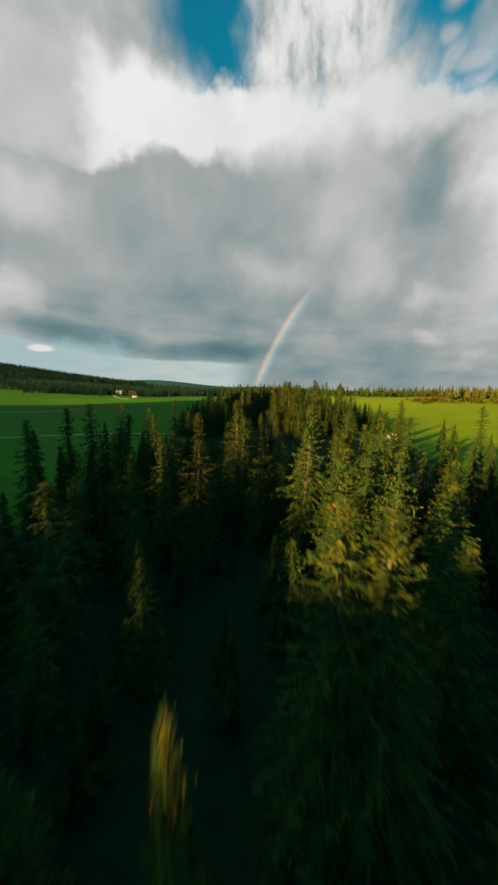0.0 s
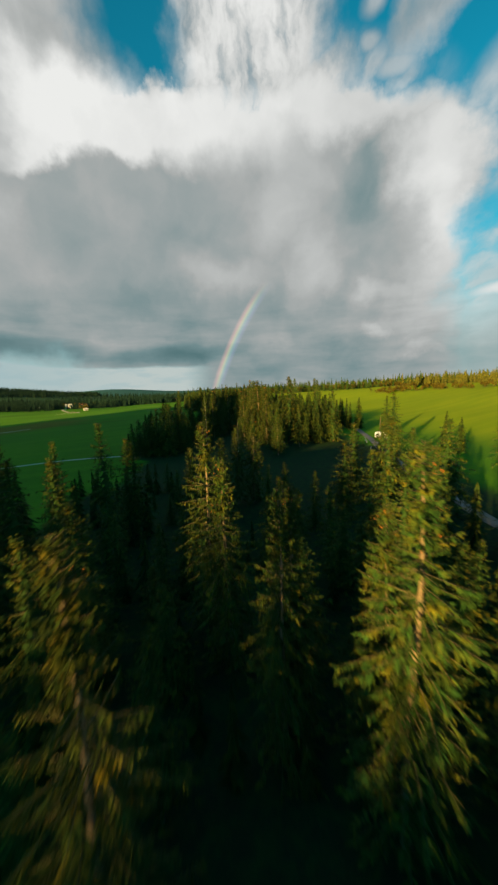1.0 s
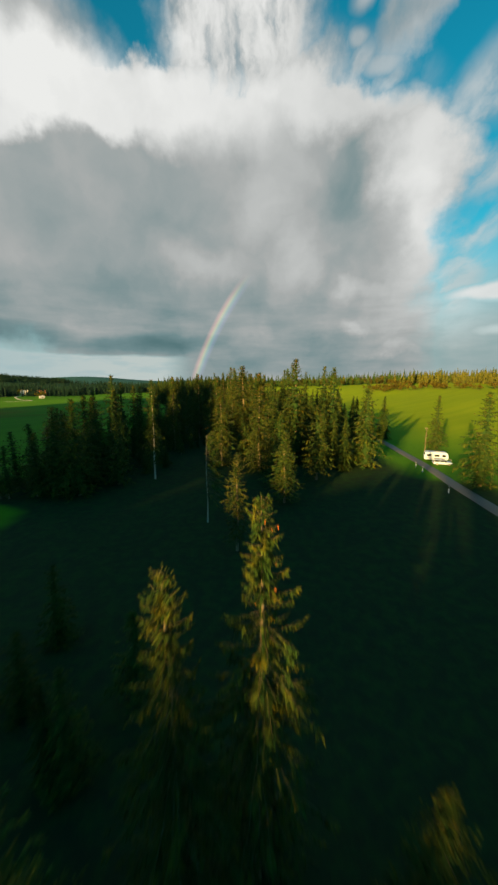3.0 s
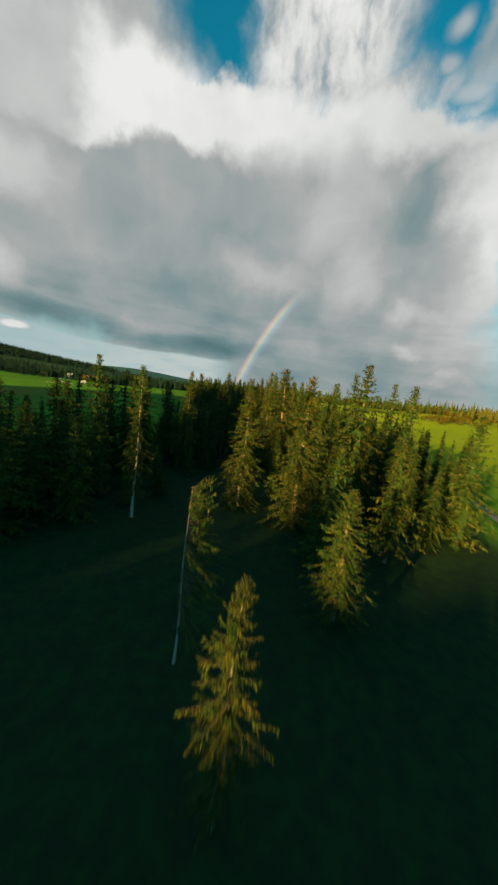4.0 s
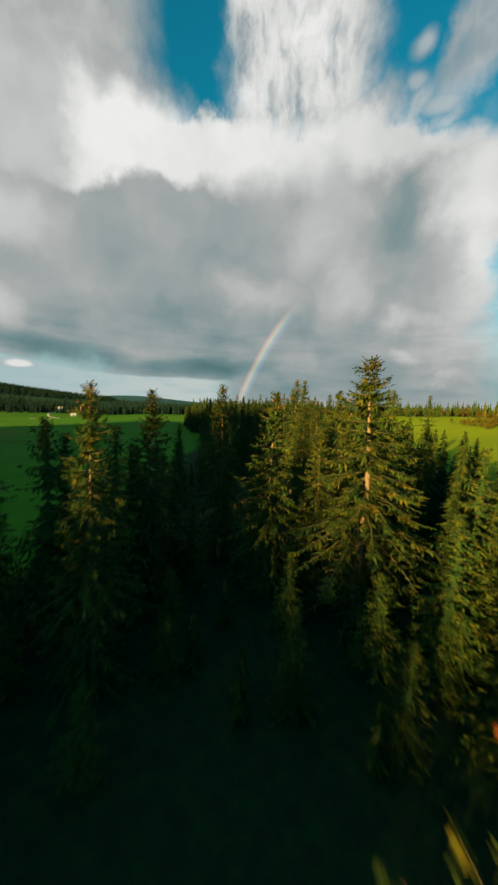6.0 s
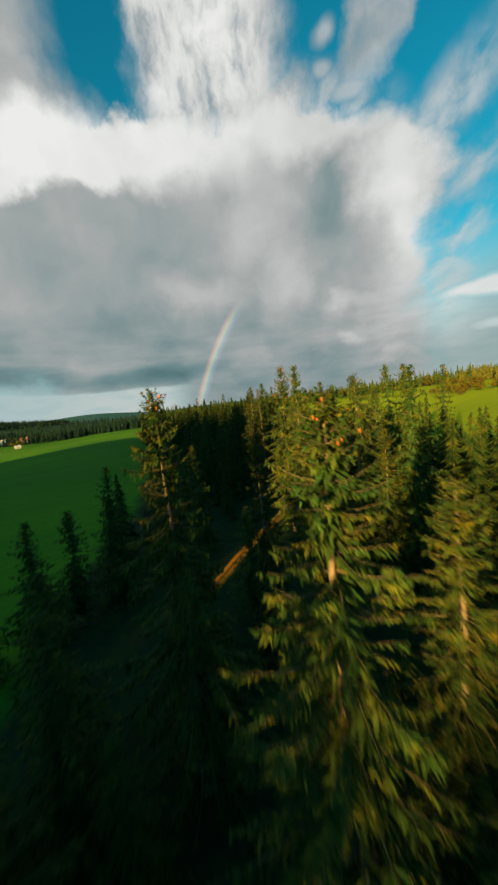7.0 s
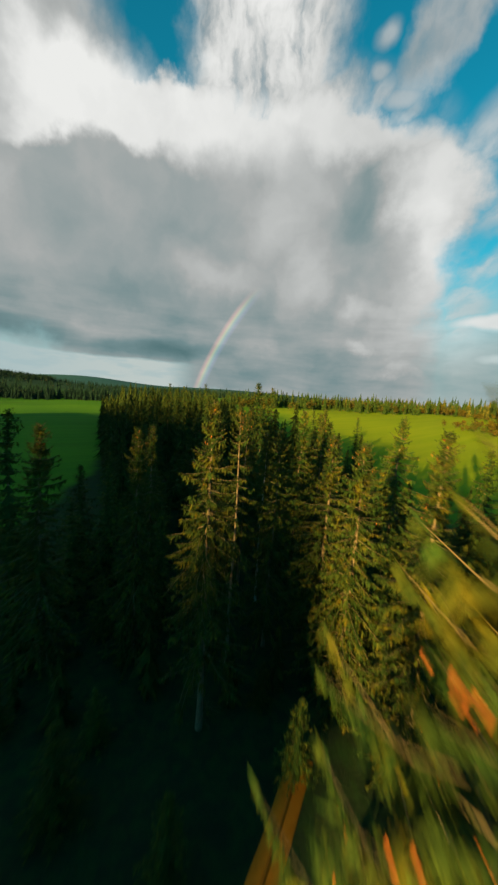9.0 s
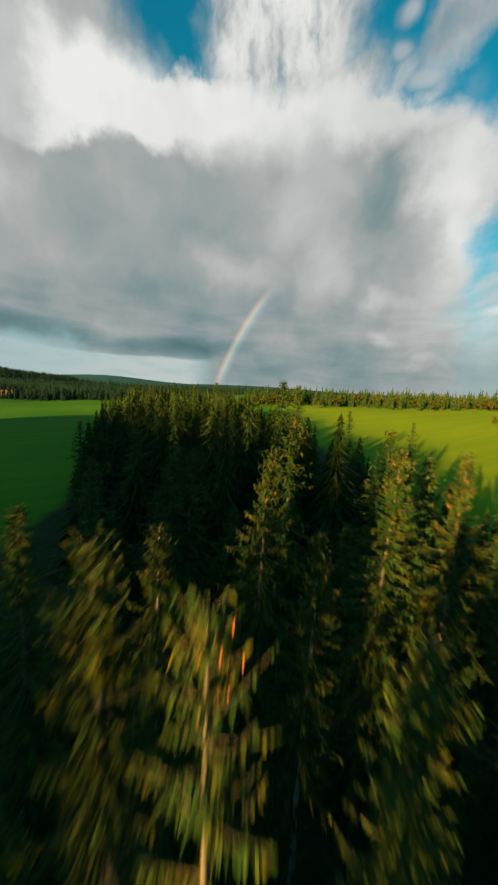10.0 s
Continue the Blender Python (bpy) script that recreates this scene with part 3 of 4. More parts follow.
LEANING = [spruce_meshes("spruce_j", 75, HIGH, 7.5, 0.36, 0.46, 10, 8.5, thin=0.8, one_side=-0.3, long=0.72)]
LABELS = ["tall dark green spruce, full crown hung with cones", "slender dark green spruce with a dense narrow crown",
          "broad spruce with drooping boughs and pale trunk showing", "spruce with a long bare lower trunk"]

# where the spruces of each stand have their tops: x, y, height above the datum
FIRST_STAND = [(5.6, 12.2, 23), (4, 12.8, 23), (17.2, 28.7, 21), (8.4, 30.3, 22.5), (14.8, 32.4, 22), (14.1, 36.1, 24.8), (-5.6, 37, 24.2), (7.2, 41.5, 25.3), (-27.7, 42.5, 22), (7.6, 44.7, 21.5), (2, 45.8, 22.3), (3.1, 47.4, 22), (-0.7, 53.8, 22.5), (-2.2, 59.3, 24.9), (-29, 62.2, 23.4), (19, 65.6, 23.7), (-35.3, 66.3, 22), (-24.1, 67.5, 21), (-26.6, 70.4, 23.2), (-22.2, 74.3, 22)]
SECOND_STAND = [(-16.7, 76.7, 24), (-5, 81, 19), (-15, 81.8, 21), (38.5, 82, 21.2), (-14.4, 83.3, 20), (21.2, 84.8, 18), (0.1, 90.6, 19), (27.5, 94.9, 20), (3.2, 96.9, 20), (41.3, 97, 18), (39, 99.9, 19), (-31.7, 155, 13.3), (-32.4, 172, 14.3), (-27.4, 177, 19.2), (36.6, 101.7, 19), (70.1, 103, 24), (6.6, 97.5, 22.1), (20.8, 143.6, 17.5), (64.1, 146, 24), (22.5, 154.5, 20), (31.8, 156.2, 21), (20.5, 165.3, 28.3), (48.4, 165.6, 25.5), (-25.9, 170.7, 20.2), (12, 172, 25.2), (31.9, 172.7, 32.1), (-15, 176.4, 28), (78.8, 178.5, 21.8)]
THIRD_STAND = [(48.4, 188.1, 30.3), (36.8, 191.8, 31.7), (-0.8, 194.7, 27.6), (-17.2, 200.7, 26), (53.7, 207.2, 31.8), (0.2, 207.9, 27.7), (19.5, 210.7, 24), (29.1, 232.6, 23.4), (32.8, 233, 29.6), (2.2, 251, 22), (3.7, 259, 22), (24.2, 242.7, 26.6), (47.7, 267.5, 28), (55.2, 268.1, 32), (50, 271.8, 27.3), (38.1, 272.6, 30.4), (69.1, 274, 31.6)]
LAST_STAND = [(23, 277.8, 31.3), (29.2, 299.6, 29.8), (34.6, 316.5, 30.6), (10.3, 353.9, 25.9), (43.3, 279.2, 28), (36, 279.3, 28.5), (35.2, 283.5, 28.5), (26.1, 284.7, 30.5), (8, 285.6, 28), (16.4, 286.1, 28), (30.3, 286.6, 28.4), (23.8, 287.1, 30.3), (62.6, 287.7, 33.6), (60.7, 291.7, 26.5), (24, 292.9, 28), (30.9, 294.8, 27), (49.8, 295.6, 30.2), (0.6, 295.8, 28), (38.9, 296.6, 30.6), (16.4, 297.6, 27), (37.3, 300.3, 30), (44.9, 307.4, 28), (24, 313, 27.3), (22.3, 313, 27), (47, 319.2, 29), (37.5, 337.3, 34.2), (-0.1, 351.2, 24.9), (81.6, 369.2, 25.9), (49.9, 374.9, 34.3), (76.1, 400, 26.4), (27.6, 409.7, 34.3), (11.7, 414.7, 33.5), (16.8, 450.3, 32.8)]


# the lane that the wood leaves open at tree-top height: x, y, height
LANE = [(0, 0, 27), (-1.3, 28, 27.5), (1, 57, 27.3), (6.3, 100, 25.6), (9.1, 130, 25.3), (9, 165, 26), (9.7, 199, 27.8), (14.3, 226, 29.9), (21, 253, 31.9), (25.8, 281, 33.1), (27, 290, 33.5)]


def near_lane(x, y):
    """How far a place lies from the open lane, and the lane's height there."""
    best = (1e9, 0.0)
    for a, b in zip(LANE, LANE[1:]):
        d = (b[0] - a[0], b[1] - a[1])
        s = min(1.0, max(0.0, ((x - a[0]) * d[0] + (y - a[1]) * d[1]) / (d[0] ** 2 + d[1] ** 2)))
        r = math.hypot(x - a[0] - d[0] * s, y - a[1] - d[1] * s)
        best = min(best, (r, a[2] + (b[2] - a[2]) * s))
    return best


rng = random.Random(5)
NEAR_T = [spruce(m, l, "spruces of the wood") for m, l in zip(NEAR, LABELS)]
BARE_T, LONE_T, LEANING_T, FULL_T, SPIRE_T, THIN_T = ([spruce(stock[0], label, "spruces of the wood")] for stock, label in (
    (BARE, "tall spruce, long bare pale trunk below a high crown"), (LONE, "small spruce standing alone in a dark clearing"), (LEANING, "thin spruce with a bare pale trunk, boughs on one side"), (FULL, "big golden-green spruce, top hung with orange-brown cones"), (SPIRE, "slim open spruce with hanging boughs and rusty cones"), (THIN, "thin ragged spruce, its pale trunk showing through sparse boughs")))
MIDDLE_T = [spruce(m, LABELS[i], "spruces of the wood") for i, m in enumerate(MIDDLE)]
placed = []
used = set()


def plant(stock, x, y, top_z, girth=1.0, turn=None):
    z = ground_z(x, y)
    k = rng.randrange(len(stock))
    s = (top_z - z) / HIGH
    w = s ** 0.8 * girth
    m = pose(x, y, z - 0.1, 0, 0, rng.uniform(0, 360) if turn is None else turn) @ Matrix.Diagonal((w, w, s, 1))
    first = stock[k]
    if first.name in used:
        copy_thing(first, m @ Matrix.Diagonal((1 / first.scale.x, 1 / first.scale.y, 1 / first.scale.z, 1)))
    else:
        first.matrix_basis = m
        used.add(first.name)
    placed.append((x, y, 2.2))


for stand in (FIRST_STAND, SECOND_STAND, THIRD_STAND, LAST_STAND):
    for x, y, top_z in stand:
        r, _ = near_lane(x, y)
        plant([NEAR_T[0]] if (x, y) in ((-0.8, 194.7), (0.2, 207.9), (12, 172), (20.5, 165.3)) else SPIRE_T if (x, y) == (26.1, 284.7) else THIN_T if (x, y) in ((24, 292.9), (30.9, 294.8)) else NEAR_T if r < (24 if y > 270 else 13) and y < 330 else MIDDLE_T, x, y, top_z, rng.uniform(0.82, 1.08) * (0.74 if y > 284 and r < 14 else 1.3 if x > 15 and 80 < y < 175 else 1.0))
plant([NEAR_T[0]], 22.5, 203.5, 31.5, 1.6)
plant([NEAR_T[0]], 13.6, 209.5, 28.0, 1.2)
plant([NEAR_T[0]], 7.6, 217.3, 29.0, 0.98)
plant(FULL_T, 24.3, 255.2, 33.0, 0.78, 140)
plant([NEAR_T[2]], 25.7, 250.7, 32.6, 0.74)
plant([NEAR_T[1]], 14.0, 225.6, 26.3, 0.62)
plant([NEAR_T[3]], -1.0, 4.3, 22.5, 0.42)
plant(BARE_T, 31.9, 244.1, 29.9)
plant(THIN_T, -3.9, 163.0, 26.7, 0.8)
plant(LONE_T, 9.9, 127.6, 17.4, 0.95)
plant(LEANING_T, 6.5, 137.2, 18.2, 0.9, 0)


# the close wood beside the glade
for k in range(16):
    x, y = -30.5 + 4.2 * (k % 4) + rng.uniform(-1.3, 1.3), 153 + 7.5 * (k // 4) + rng.uniform(-2.5, 2.5)
    plant(MIDDLE_T, x, y, rng.uniform(14.0, 18.0) if x < -24 else rng.uniform(18.5, 23.5), rng.uniform(1.1, 1.35))


def wooded(x, y):
    """Whether the wood covers a place: a belt along the flight with a clearing in it."""
    left = -33 if y < 192 else -27 + (y - 192) if y < 215 else -4 if y < 292 else min(8.0, -4 + (y - 292) * 0.8) if y < 312 else 8 - (y - 312) * 0.25
    right = 62 if y < 95 else 78 if y < 230 else 72 if y < 330 else 72 - (y - 330) * 0.05
    if not (left < x < right and -60 < y < 560):
        return False
    clear = ((x - 33) / 44) ** 2 + ((y - 130) / 33) ** 2 < 1 or (x > 50 and 140 < y < 205) or (-16 < x < 20 and 138 < y < 160) or (-1 < x < 18 and 138 < y < 186) or (x < -9 and 110 < y < 150) or (x > 16 and 72 < y < 128)
    beam = -157.5 < 0.749 * x - 0.663 * y < -147 and y < 276
    ride = beam or 150 < y < 264 and min(abs((x - 10) * 0.75 - (y - 242) * 0.66) if y < 245 else 9, abs((x - 10) * 0.85 - (y - 242) * 0.53) if y > 225 else 9) < (7.5 if y > 229 else 3.5)
    return not (clear or ride)


fill = random.Random(11)
more = []
for _ in range(11000):
    x, y = fill.uniform(-40, 90), fill.uniform(-60, 560)
    if not wooded(x, y):
        continue
    r, eye_z = near_lane(x, y)
    if (r < 2.5 and y > -4) or (r < 6 and -2 < y < 16) or any((x - a) ** 2 + (y - b) ** 2 < (c + (4.2 if y > 300 else 3.0)) ** 2 for a, b, c in placed):
        continue
    base = 21.3 if y < 72 else 20.0 if y < 100 else 22.5 if y < 200 else 24.5 if y < 300 or x > 48 else 28.5
    top = base + (fill.uniform(-10, 3.5) if y > 330 else fill.uniform(-7, 1.0))
    if x < 2 and 145 < y < 215:
        top = fill.uniform(20.5, 25.5) if x > -16 or y > 186 else fill.uniform(24.0, 26.5)
    if y < 0 and x < 3:
        top = fill.uniform(16.5, 20.5)
    if r < 12 and y > -1:
        top = min(top, eye_z - (9.0 if y > 262 else 11.0) - fill.uniform(0, 4))
    if y > 290 and x < 18 - (y - 312) * 0.25:
        top = min(top, fill.uniform(20, 24.5))
    if x < -6 and 84 < y < 116:
        top = min(top, fill.uniform(9, 12.5))
    if -33 < x < -24 and 148 < y < 190:
        top = min(top, fill.uniform(13.5, 18.5))
    if -16 < x < 6 and 98 < y < 130:
        top = min(top, 11.5)
    if -9 < x < 21 and -136 < 0.749 * x - 0.663 * y < -108 and y > 160:
        top = min(top, fill.uniform(10, 13))
    if -40 < x < -8 and -124 < 0.749 * x - 0.663 * y < -112 and y > 130:
        top = min(top, 19.3 + 0.03 * x)
    if x < 9 and 205 < y < 230:
        top = min(top, 19.0)
    if 14 < x < 52 and 284 < y < 334:
        top = min(top, fill.uniform(13, 19))
    if 255 < y < 290 and x < 34:
        top = min(top, fill.uniform(8, 12))
    if x > 48 and y > 280:
        top -= 4
    more.append((r + (500 if y < 4 else 0) - (0.4 * r if y > 288 and x < 62 else 14 if x < -6 and 138 < y < 196 else 0), x, y, top))
    placed.append((x, y, 1.8))
more.sort()
for r, x, y, top in more[:165]:
    plant(MIDDLE_T, x, y, top, fill.uniform(0.85, 1.2))


for x, y, top in ((-6, 238.5, 18), (-9, 236, 18), (-12.5, 231, 17), (8.5, 226, 15), (-2.5, 242, 18), (-12, 199.5, 22), (-7, 204, 23), (-2.5, 210, 21.5), (1.5, 214.5, 19.5)):
    plant(MIDDLE_T, x, y, top, 1.1)


def small_spruce(pile, wood, rng, x, y, z, high, layers=15):
    """A distant spruce: a ragged stack of drooping boughs, each of several twigs, round a thin trunk."""
    near = layers > 9
    wide = high * (rng.uniform(0.16, 0.25) if near else rng.uniform(0.13, 0.20))
    wood.take([(x - 0.15, y, z), (x + 0.15, y, z), (x, y + 0.2, z), (x, y, z + high * 0.9)], [(0, 1, 3), (1, 2, 3), (2, 0, 3)])
    h = high * 0.06
    n = 10 if near else 7 if layers > 4 else 5
    step = high * 0.94 / layers
    w = math.tau / n * (0.40 if near else 0.62)
    while h < high * 0.97:
        u = 1 - h / high
        a0 = rng.uniform(0, math.tau)
        for k in range(n):
            a = a0 + k * math.tau / n + rng.uniform(-0.25, 0.25)
            if near and rng.random() < 0.12:
                continue
            r = (wide * (1 - (1 - min(1.0, u / 0.8)) ** 1.4) + 0.12) * rng.uniform(0.5, 1.25)
            lift = rng.uniform(-0.4, 0.4) * step
            fall = rng.uniform(0.15, 0.6)
            for turn, share, drop in ((0.0, 1.0, 1.0), (-0.6, 0.72, 1.5), (0.6, 0.66, 1.6)) if near else ((0.0, 1.0, 1.0),):
                b = a + turn * rng.uniform(0.5, 1.2) * w * 2
                far = r * share * rng.uniform(0.8, 1.15)
                q = far * rng.uniform(0.45, 0.65)
                root = (x + math.cos(a) * far * 0.12, y + math.sin(a) * far * 0.12, z + h + step * (0.7 if near else 1.1) + lift)
                v = w * (0.55 if near else 1.0)
                p1 = (x + math.cos(b - v) * q, y + math.sin(b - v) * q, z + h + lift - (q * fall * 0.5 if near else 0))
                p2 = (x + math.cos(b) * far, y + math.sin(b) * far, z + h + lift - far * fall * drop)
                p3 = (x + math.cos(b + v) * q, y + math.sin(b + v) * q, z + h + lift - (q * fall * 0.5 if near else 0))
                pile.take([root, p1, p2, p3], [(0, 1, 2), (0, 2, 3)])
        h += step * rng.uniform(0.8, 1.2)
    pile.take([(x - 0.12, y, z + high * 0.93), (x + 0.12, y, z + high * 0.93), (x, y, z + high)], [(0, 1, 2)])


def broadleaf(pile, wood, rng, x, y, z, high):
    """A distant broadleaf tree or bush: a loose, uneven cloud of leaf clumps on a forked stem."""
    wide = high * rng.uniform(0.35, 0.5)
    wood.take([(x - 0.12, y, z), (x + 0.12, y, z), (x, y + 0.2, z), (x, y, z + high * 0.7)], [(0, 1, 3), (1, 2, 3), (2, 0, 3)])
    lobes = [(rng.uniform(-0.5, 0.5) * wide, rng.uniform(-0.5, 0.5) * wide, high * rng.uniform(0.4, 0.78), wide * rng.uniform(0.4, 0.65)) for _ in range(5)]
    for lx, ly, lz, lr in lobes:
        for _ in range(12):
            d = Vector((rng.gauss(0, 1), rng.gauss(0, 1), rng.gauss(0, 0.9))).normalized() * lr * rng.uniform(0.5, 1.05)
            c = Vector((x + lx, y + ly, z + lz)) + d
            s1 = Vector((rng.gauss(0, 1), rng.gauss(0, 1), rng.gauss(0, 1))).normalized() * lr * 0.42
            s2 = s1.orthogonal().normalized() * lr * 0.36
            pile.take([tuple(c - s1), tuple(c + s2), tuple(c + s1 * 0.9), tuple(c - s2)], [(0, 1, 2, 3)])


def wood_of(name, label, trees, seed, layers=15, kind=small_spruce, leaf=None):
    rng = random.Random(seed)
    pile, wood = Pile(), Pile()
    for x, y, high in trees:
        kind(pile, wood, rng, x, y, ground_z(x, y) - 0.2, high, *((layers,) if kind is small_spruce else ()))
    top = tagged(new(name), label, "wood", kind="stuff")
    for key, p, m in (("crowns", pile, leaf or FAR_SPRUCE), ("trunks", wood, BARK)):
        ob = new(key, mesh_from(name + "_" + key, p.v, p.f, [m]))
        ob.parent = top
        ob["kind"] = "stuff"
    return top


rest = [(x, y, top - ground_z(x, y)) for r, x, y, top in more[165:]]
wood_of("spruce_wood", "dense dark spruce wood filling the belt", [t for t in rest if t[1] < 450], 2, 22)
wood_of("spruce_wood_end", "dense dark spruce wood at the far end of the belt", [t for t in rest if t[1] >= 450], 22, 9)


def scatter(n, seed, test, lo, hi, box):
    rng = random.Random(seed)
    out = []
    tries = 0
    while len(out) < n and tries < n * 40:
        tries += 1
        x, y = rng.uniform(box[0], box[2]), rng.uniform(box[1], box[3])
        if test(x, y):
            out.append((x, y, rng.uniform(lo, hi)))
    return out


# young growth under the tall trees
young = []
grow = random.Random(17)
for _ in range(6000):
    x, y = grow.uniform(-50, 85), grow.uniform(-20, 400)
    if wooded(x, y) and wooded(x + 5, y - 5) and wooded(x - 5, y) and len(young) < 380 and all((x - a) ** 2 + (y - b) ** 2 > 4.0 for a, b, c in young[-500:]):
        young.append((x, y, grow.uniform(3, 8)))
wood_of("young_growth", "dark young spruces crowding under the tall trees", young, 12, 8)
# the ridge above the far meadow, the wooded hill across the valley and the woods between
wood_of("ridge_wood", "line of spruces along the crest of a sunlit meadow", scatter(950, 3, lambda x, y: noise.noise((x / 60, y / 60, 0)) > -0.15 and x > 345 + 30 * math.sin(y / 90) - 0.05 * y, 11, 21, (300, 40, 520, 1000)), 4, 7, leaf=OLIVE_SUNLIT)
wood_of("ridge_thicket", "rusty and olive broadleaf bushes edging the sunlit meadow", scatter(420, 31, lambda x, y: abs(x - (345 + 30 * math.sin(y / 90) - 0.05 * y)) < 14 or (abs(x - 250) < 25 and abs(y - 480) < 30), 4, 9, (200, 60, 420, 950)), 32, kind=broadleaf, leaf=THICKET)
wood_of("hill_wood", "dark spruce wood covering a distant hill", scatter(3600, 5, lambda x, y: ground_z(x, y) > 26 - 0.02 * (y - 1300) + 14 * noise.noise((x / 160, y / 160, 3)) and -42 < math.degrees(math.atan2(x, y)) < -17, 13, 22, (-1750, 1150, -380, 2150)), 6, 4, leaf=HAZED_SPRUCE)
wood_of("hill_foot_wood", "dark strips of spruce wood between the fields below the hill", scatter(1100, 61, lambda x, y: noise.noise((x / 130, y / 45, 9)) > 0.08 and math.hypot(x + 316, y - 876) > 60, 9, 17, (-900, 760, -330, 1150)), 62, 4, leaf=HAZED_SPRUCE)
end_of_meadow = lambda x, y: y > 640 - 0.25 * (x - 60) + 40 * noise.noise((x / 50, 0, 2)) and noise.noise((x / 26, y / 26, 8)) > -0.12
wood_of("meadow_end_wood", "olive and dark spruces closing the far end of the meadow", scatter(620, 51, end_of_meadow, 7, 22, (40, 540, 560, 800)), 52, 7, leaf=FAR_SPRUCE)
wood_of("meadow_end_thicket", "golden and rusty broadleaf trees before the far spruces", scatter(170, 53, lambda x, y: end_of_meadow(x, y + 6), 5, 14, (40, 530, 560, 760)), 54, kind=broadleaf, leaf=OLIVE_SUNLIT)
# unseen trees added on the west hill to raise and dapple its shade
wood_of("west_wood", "unseen spruce wood added on the shading hill behind the flight", scatter(1000, 15, lambda x, y: 22 < ground_z(x, y) and abs(0.749 * x - 0.663 * y + 153) > 9 and abs(0.749 * x - 0.663 * y + 75) > 9 and 0.749 * x - 0.663 * y < -15 and x < -90 and y < 110, 9, 13, (-400, -330, -90, 110)), 16, 4)
wood_of("valley_wood", "dark strip of spruce wood across the valley fields", scatter(900, 7, lambda x, y: noise.noise((x / 90, y / 60, 7)) > -0.18 and math.hypot(x + 315, y - 873) > 35, 10, 19, (-480, 800, 60, 900)), 8, 5, leaf=HAZED_SPRUCE)
wood_of("far_wood", "distant spruce woods on low hills", scatter(1700, 9, lambda x, y: noise.noise((x / 300, y / 200, 5)) > -0.05, 12, 22, (-1300, 1000, 1300, 2300)), 10, 3, leaf=HAZED_SPRUCE)


# ------------------------------------------------------------------ roads and tracks
def ribbon(name, points, width, mat, label, lift=0.10, crown=0.05, steps=14):
    """A road laid on the land along a smooth line."""
    line = []
    pts = [Vector(p) for p in points]
    for i in range(len(pts) - 1):
        p0, p1, p2, p3 = pts[max(i - 1, 0)], pts[i], pts[i + 1], pts[min(i + 2, len(pts) - 1)]
        for k in range(steps):
            t = k / steps
            line.append(0.5 * ((2 * p1) + (p2 - p0) * t + (2 * p0 - 5 * p1 + 4 * p2 - p3) * t * t + (3 * p1 - p0 - 3 * p2 + p3) * t ** 3))
    line.append(pts[-1])
    bm = bmesh.new()
    rows = []
    for i, p in enumerate(line):
        d = (line[min(i + 1, len(line) - 1)] - line[max(i - 1, 0)]).normalized()
        s = Vector((d.y, -d.x))
        row = []
        for f, h in ((-0.5, -0.12), (-0.42, 0.0), (-0.14, crown), (0.14, crown), (0.42, 0.0), (0.5, -0.12)):
            w = width * f * (1 + 0.08 * noise.noise((p.x * 0.4, p.y * 0.4, f)))
            q = p + s * w
            row.append(bm.verts.new((q.x, q.y, ground_z(q.x, q.y) + lift + h)))
        rows.append(row)
    for a, b in zip(rows, rows[1:]):
        for k in range(5):
            bm.faces.new((a[k], a[k + 1], b[k + 1], b[k]))
    return tagged(link(name, bm, mat, smooth=True), label, "road", kind="structure")


ribbon("road", [(43, 70), (47.5, 101), (57, 139), (64.4, 162), (68.6, 177), (76, 205)], 2.9, ASPHALT, "narrow wet grey road through the clearing")
ribbon("farm_lane", [(-170, 112), (-95, 144), (-64, 157), (-50, 159.8), (-36, 159.2)], 1.3, GRAVEL, "pale gravel farm lane crossing the meadow")
ribbon("field_path", [(-330, 280), (-211, 302), (-160, 345)], 2.2, GRAVEL, "pale gravel path in the valley meadow")
ribbon("yard_lane", [(-262, 640), (-232, 655), (-272, 708), (-318, 800), (-322, 856)], 3.2, GRAVEL, "pale gravel lane leading to the farm")
# the forest track: a dirt bed with a grassy middle
ribbon("forest_track", [(5.6, 235), (8.6, 240.2), (11.2, 244.7), (14.2, 250), (18.6, 257), (24, 264.5), (31, 274.5)], 1.85, DIRT, "bare orange-brown dirt of a forest track")
ribbon("track_verge", [(5.6, 235), (8.6, 240.2), (11.2, 244.7), (14.2, 250), (18.6, 257), (24, 264.5), (31, 274.5)], 0.30, TRACK_GRASS, "dry grassy middle strip between two wheel ruts", 0.17, 0.06)


# ------------------------------------------------------------------ small builders
def block(bm, size, at=(0, 0, 0), bevel=0.0, turn=None):
    """A bevelled block in bm."""
    r = bmesh.ops.create_cube(bm, size=1.0)
    m = Matrix.Translation(at) @ (turn or Matrix()) @ Matrix.Diagonal((*size, 1))
    bmesh.ops.transform(bm, matrix=m, verts=r["verts"])
    if bevel:
        bmesh.ops.bevel(bm, geom=list({e for v in r["verts"] for e in v.link_edges}), offset=bevel, segments=2, affect="EDGES")
    return bm


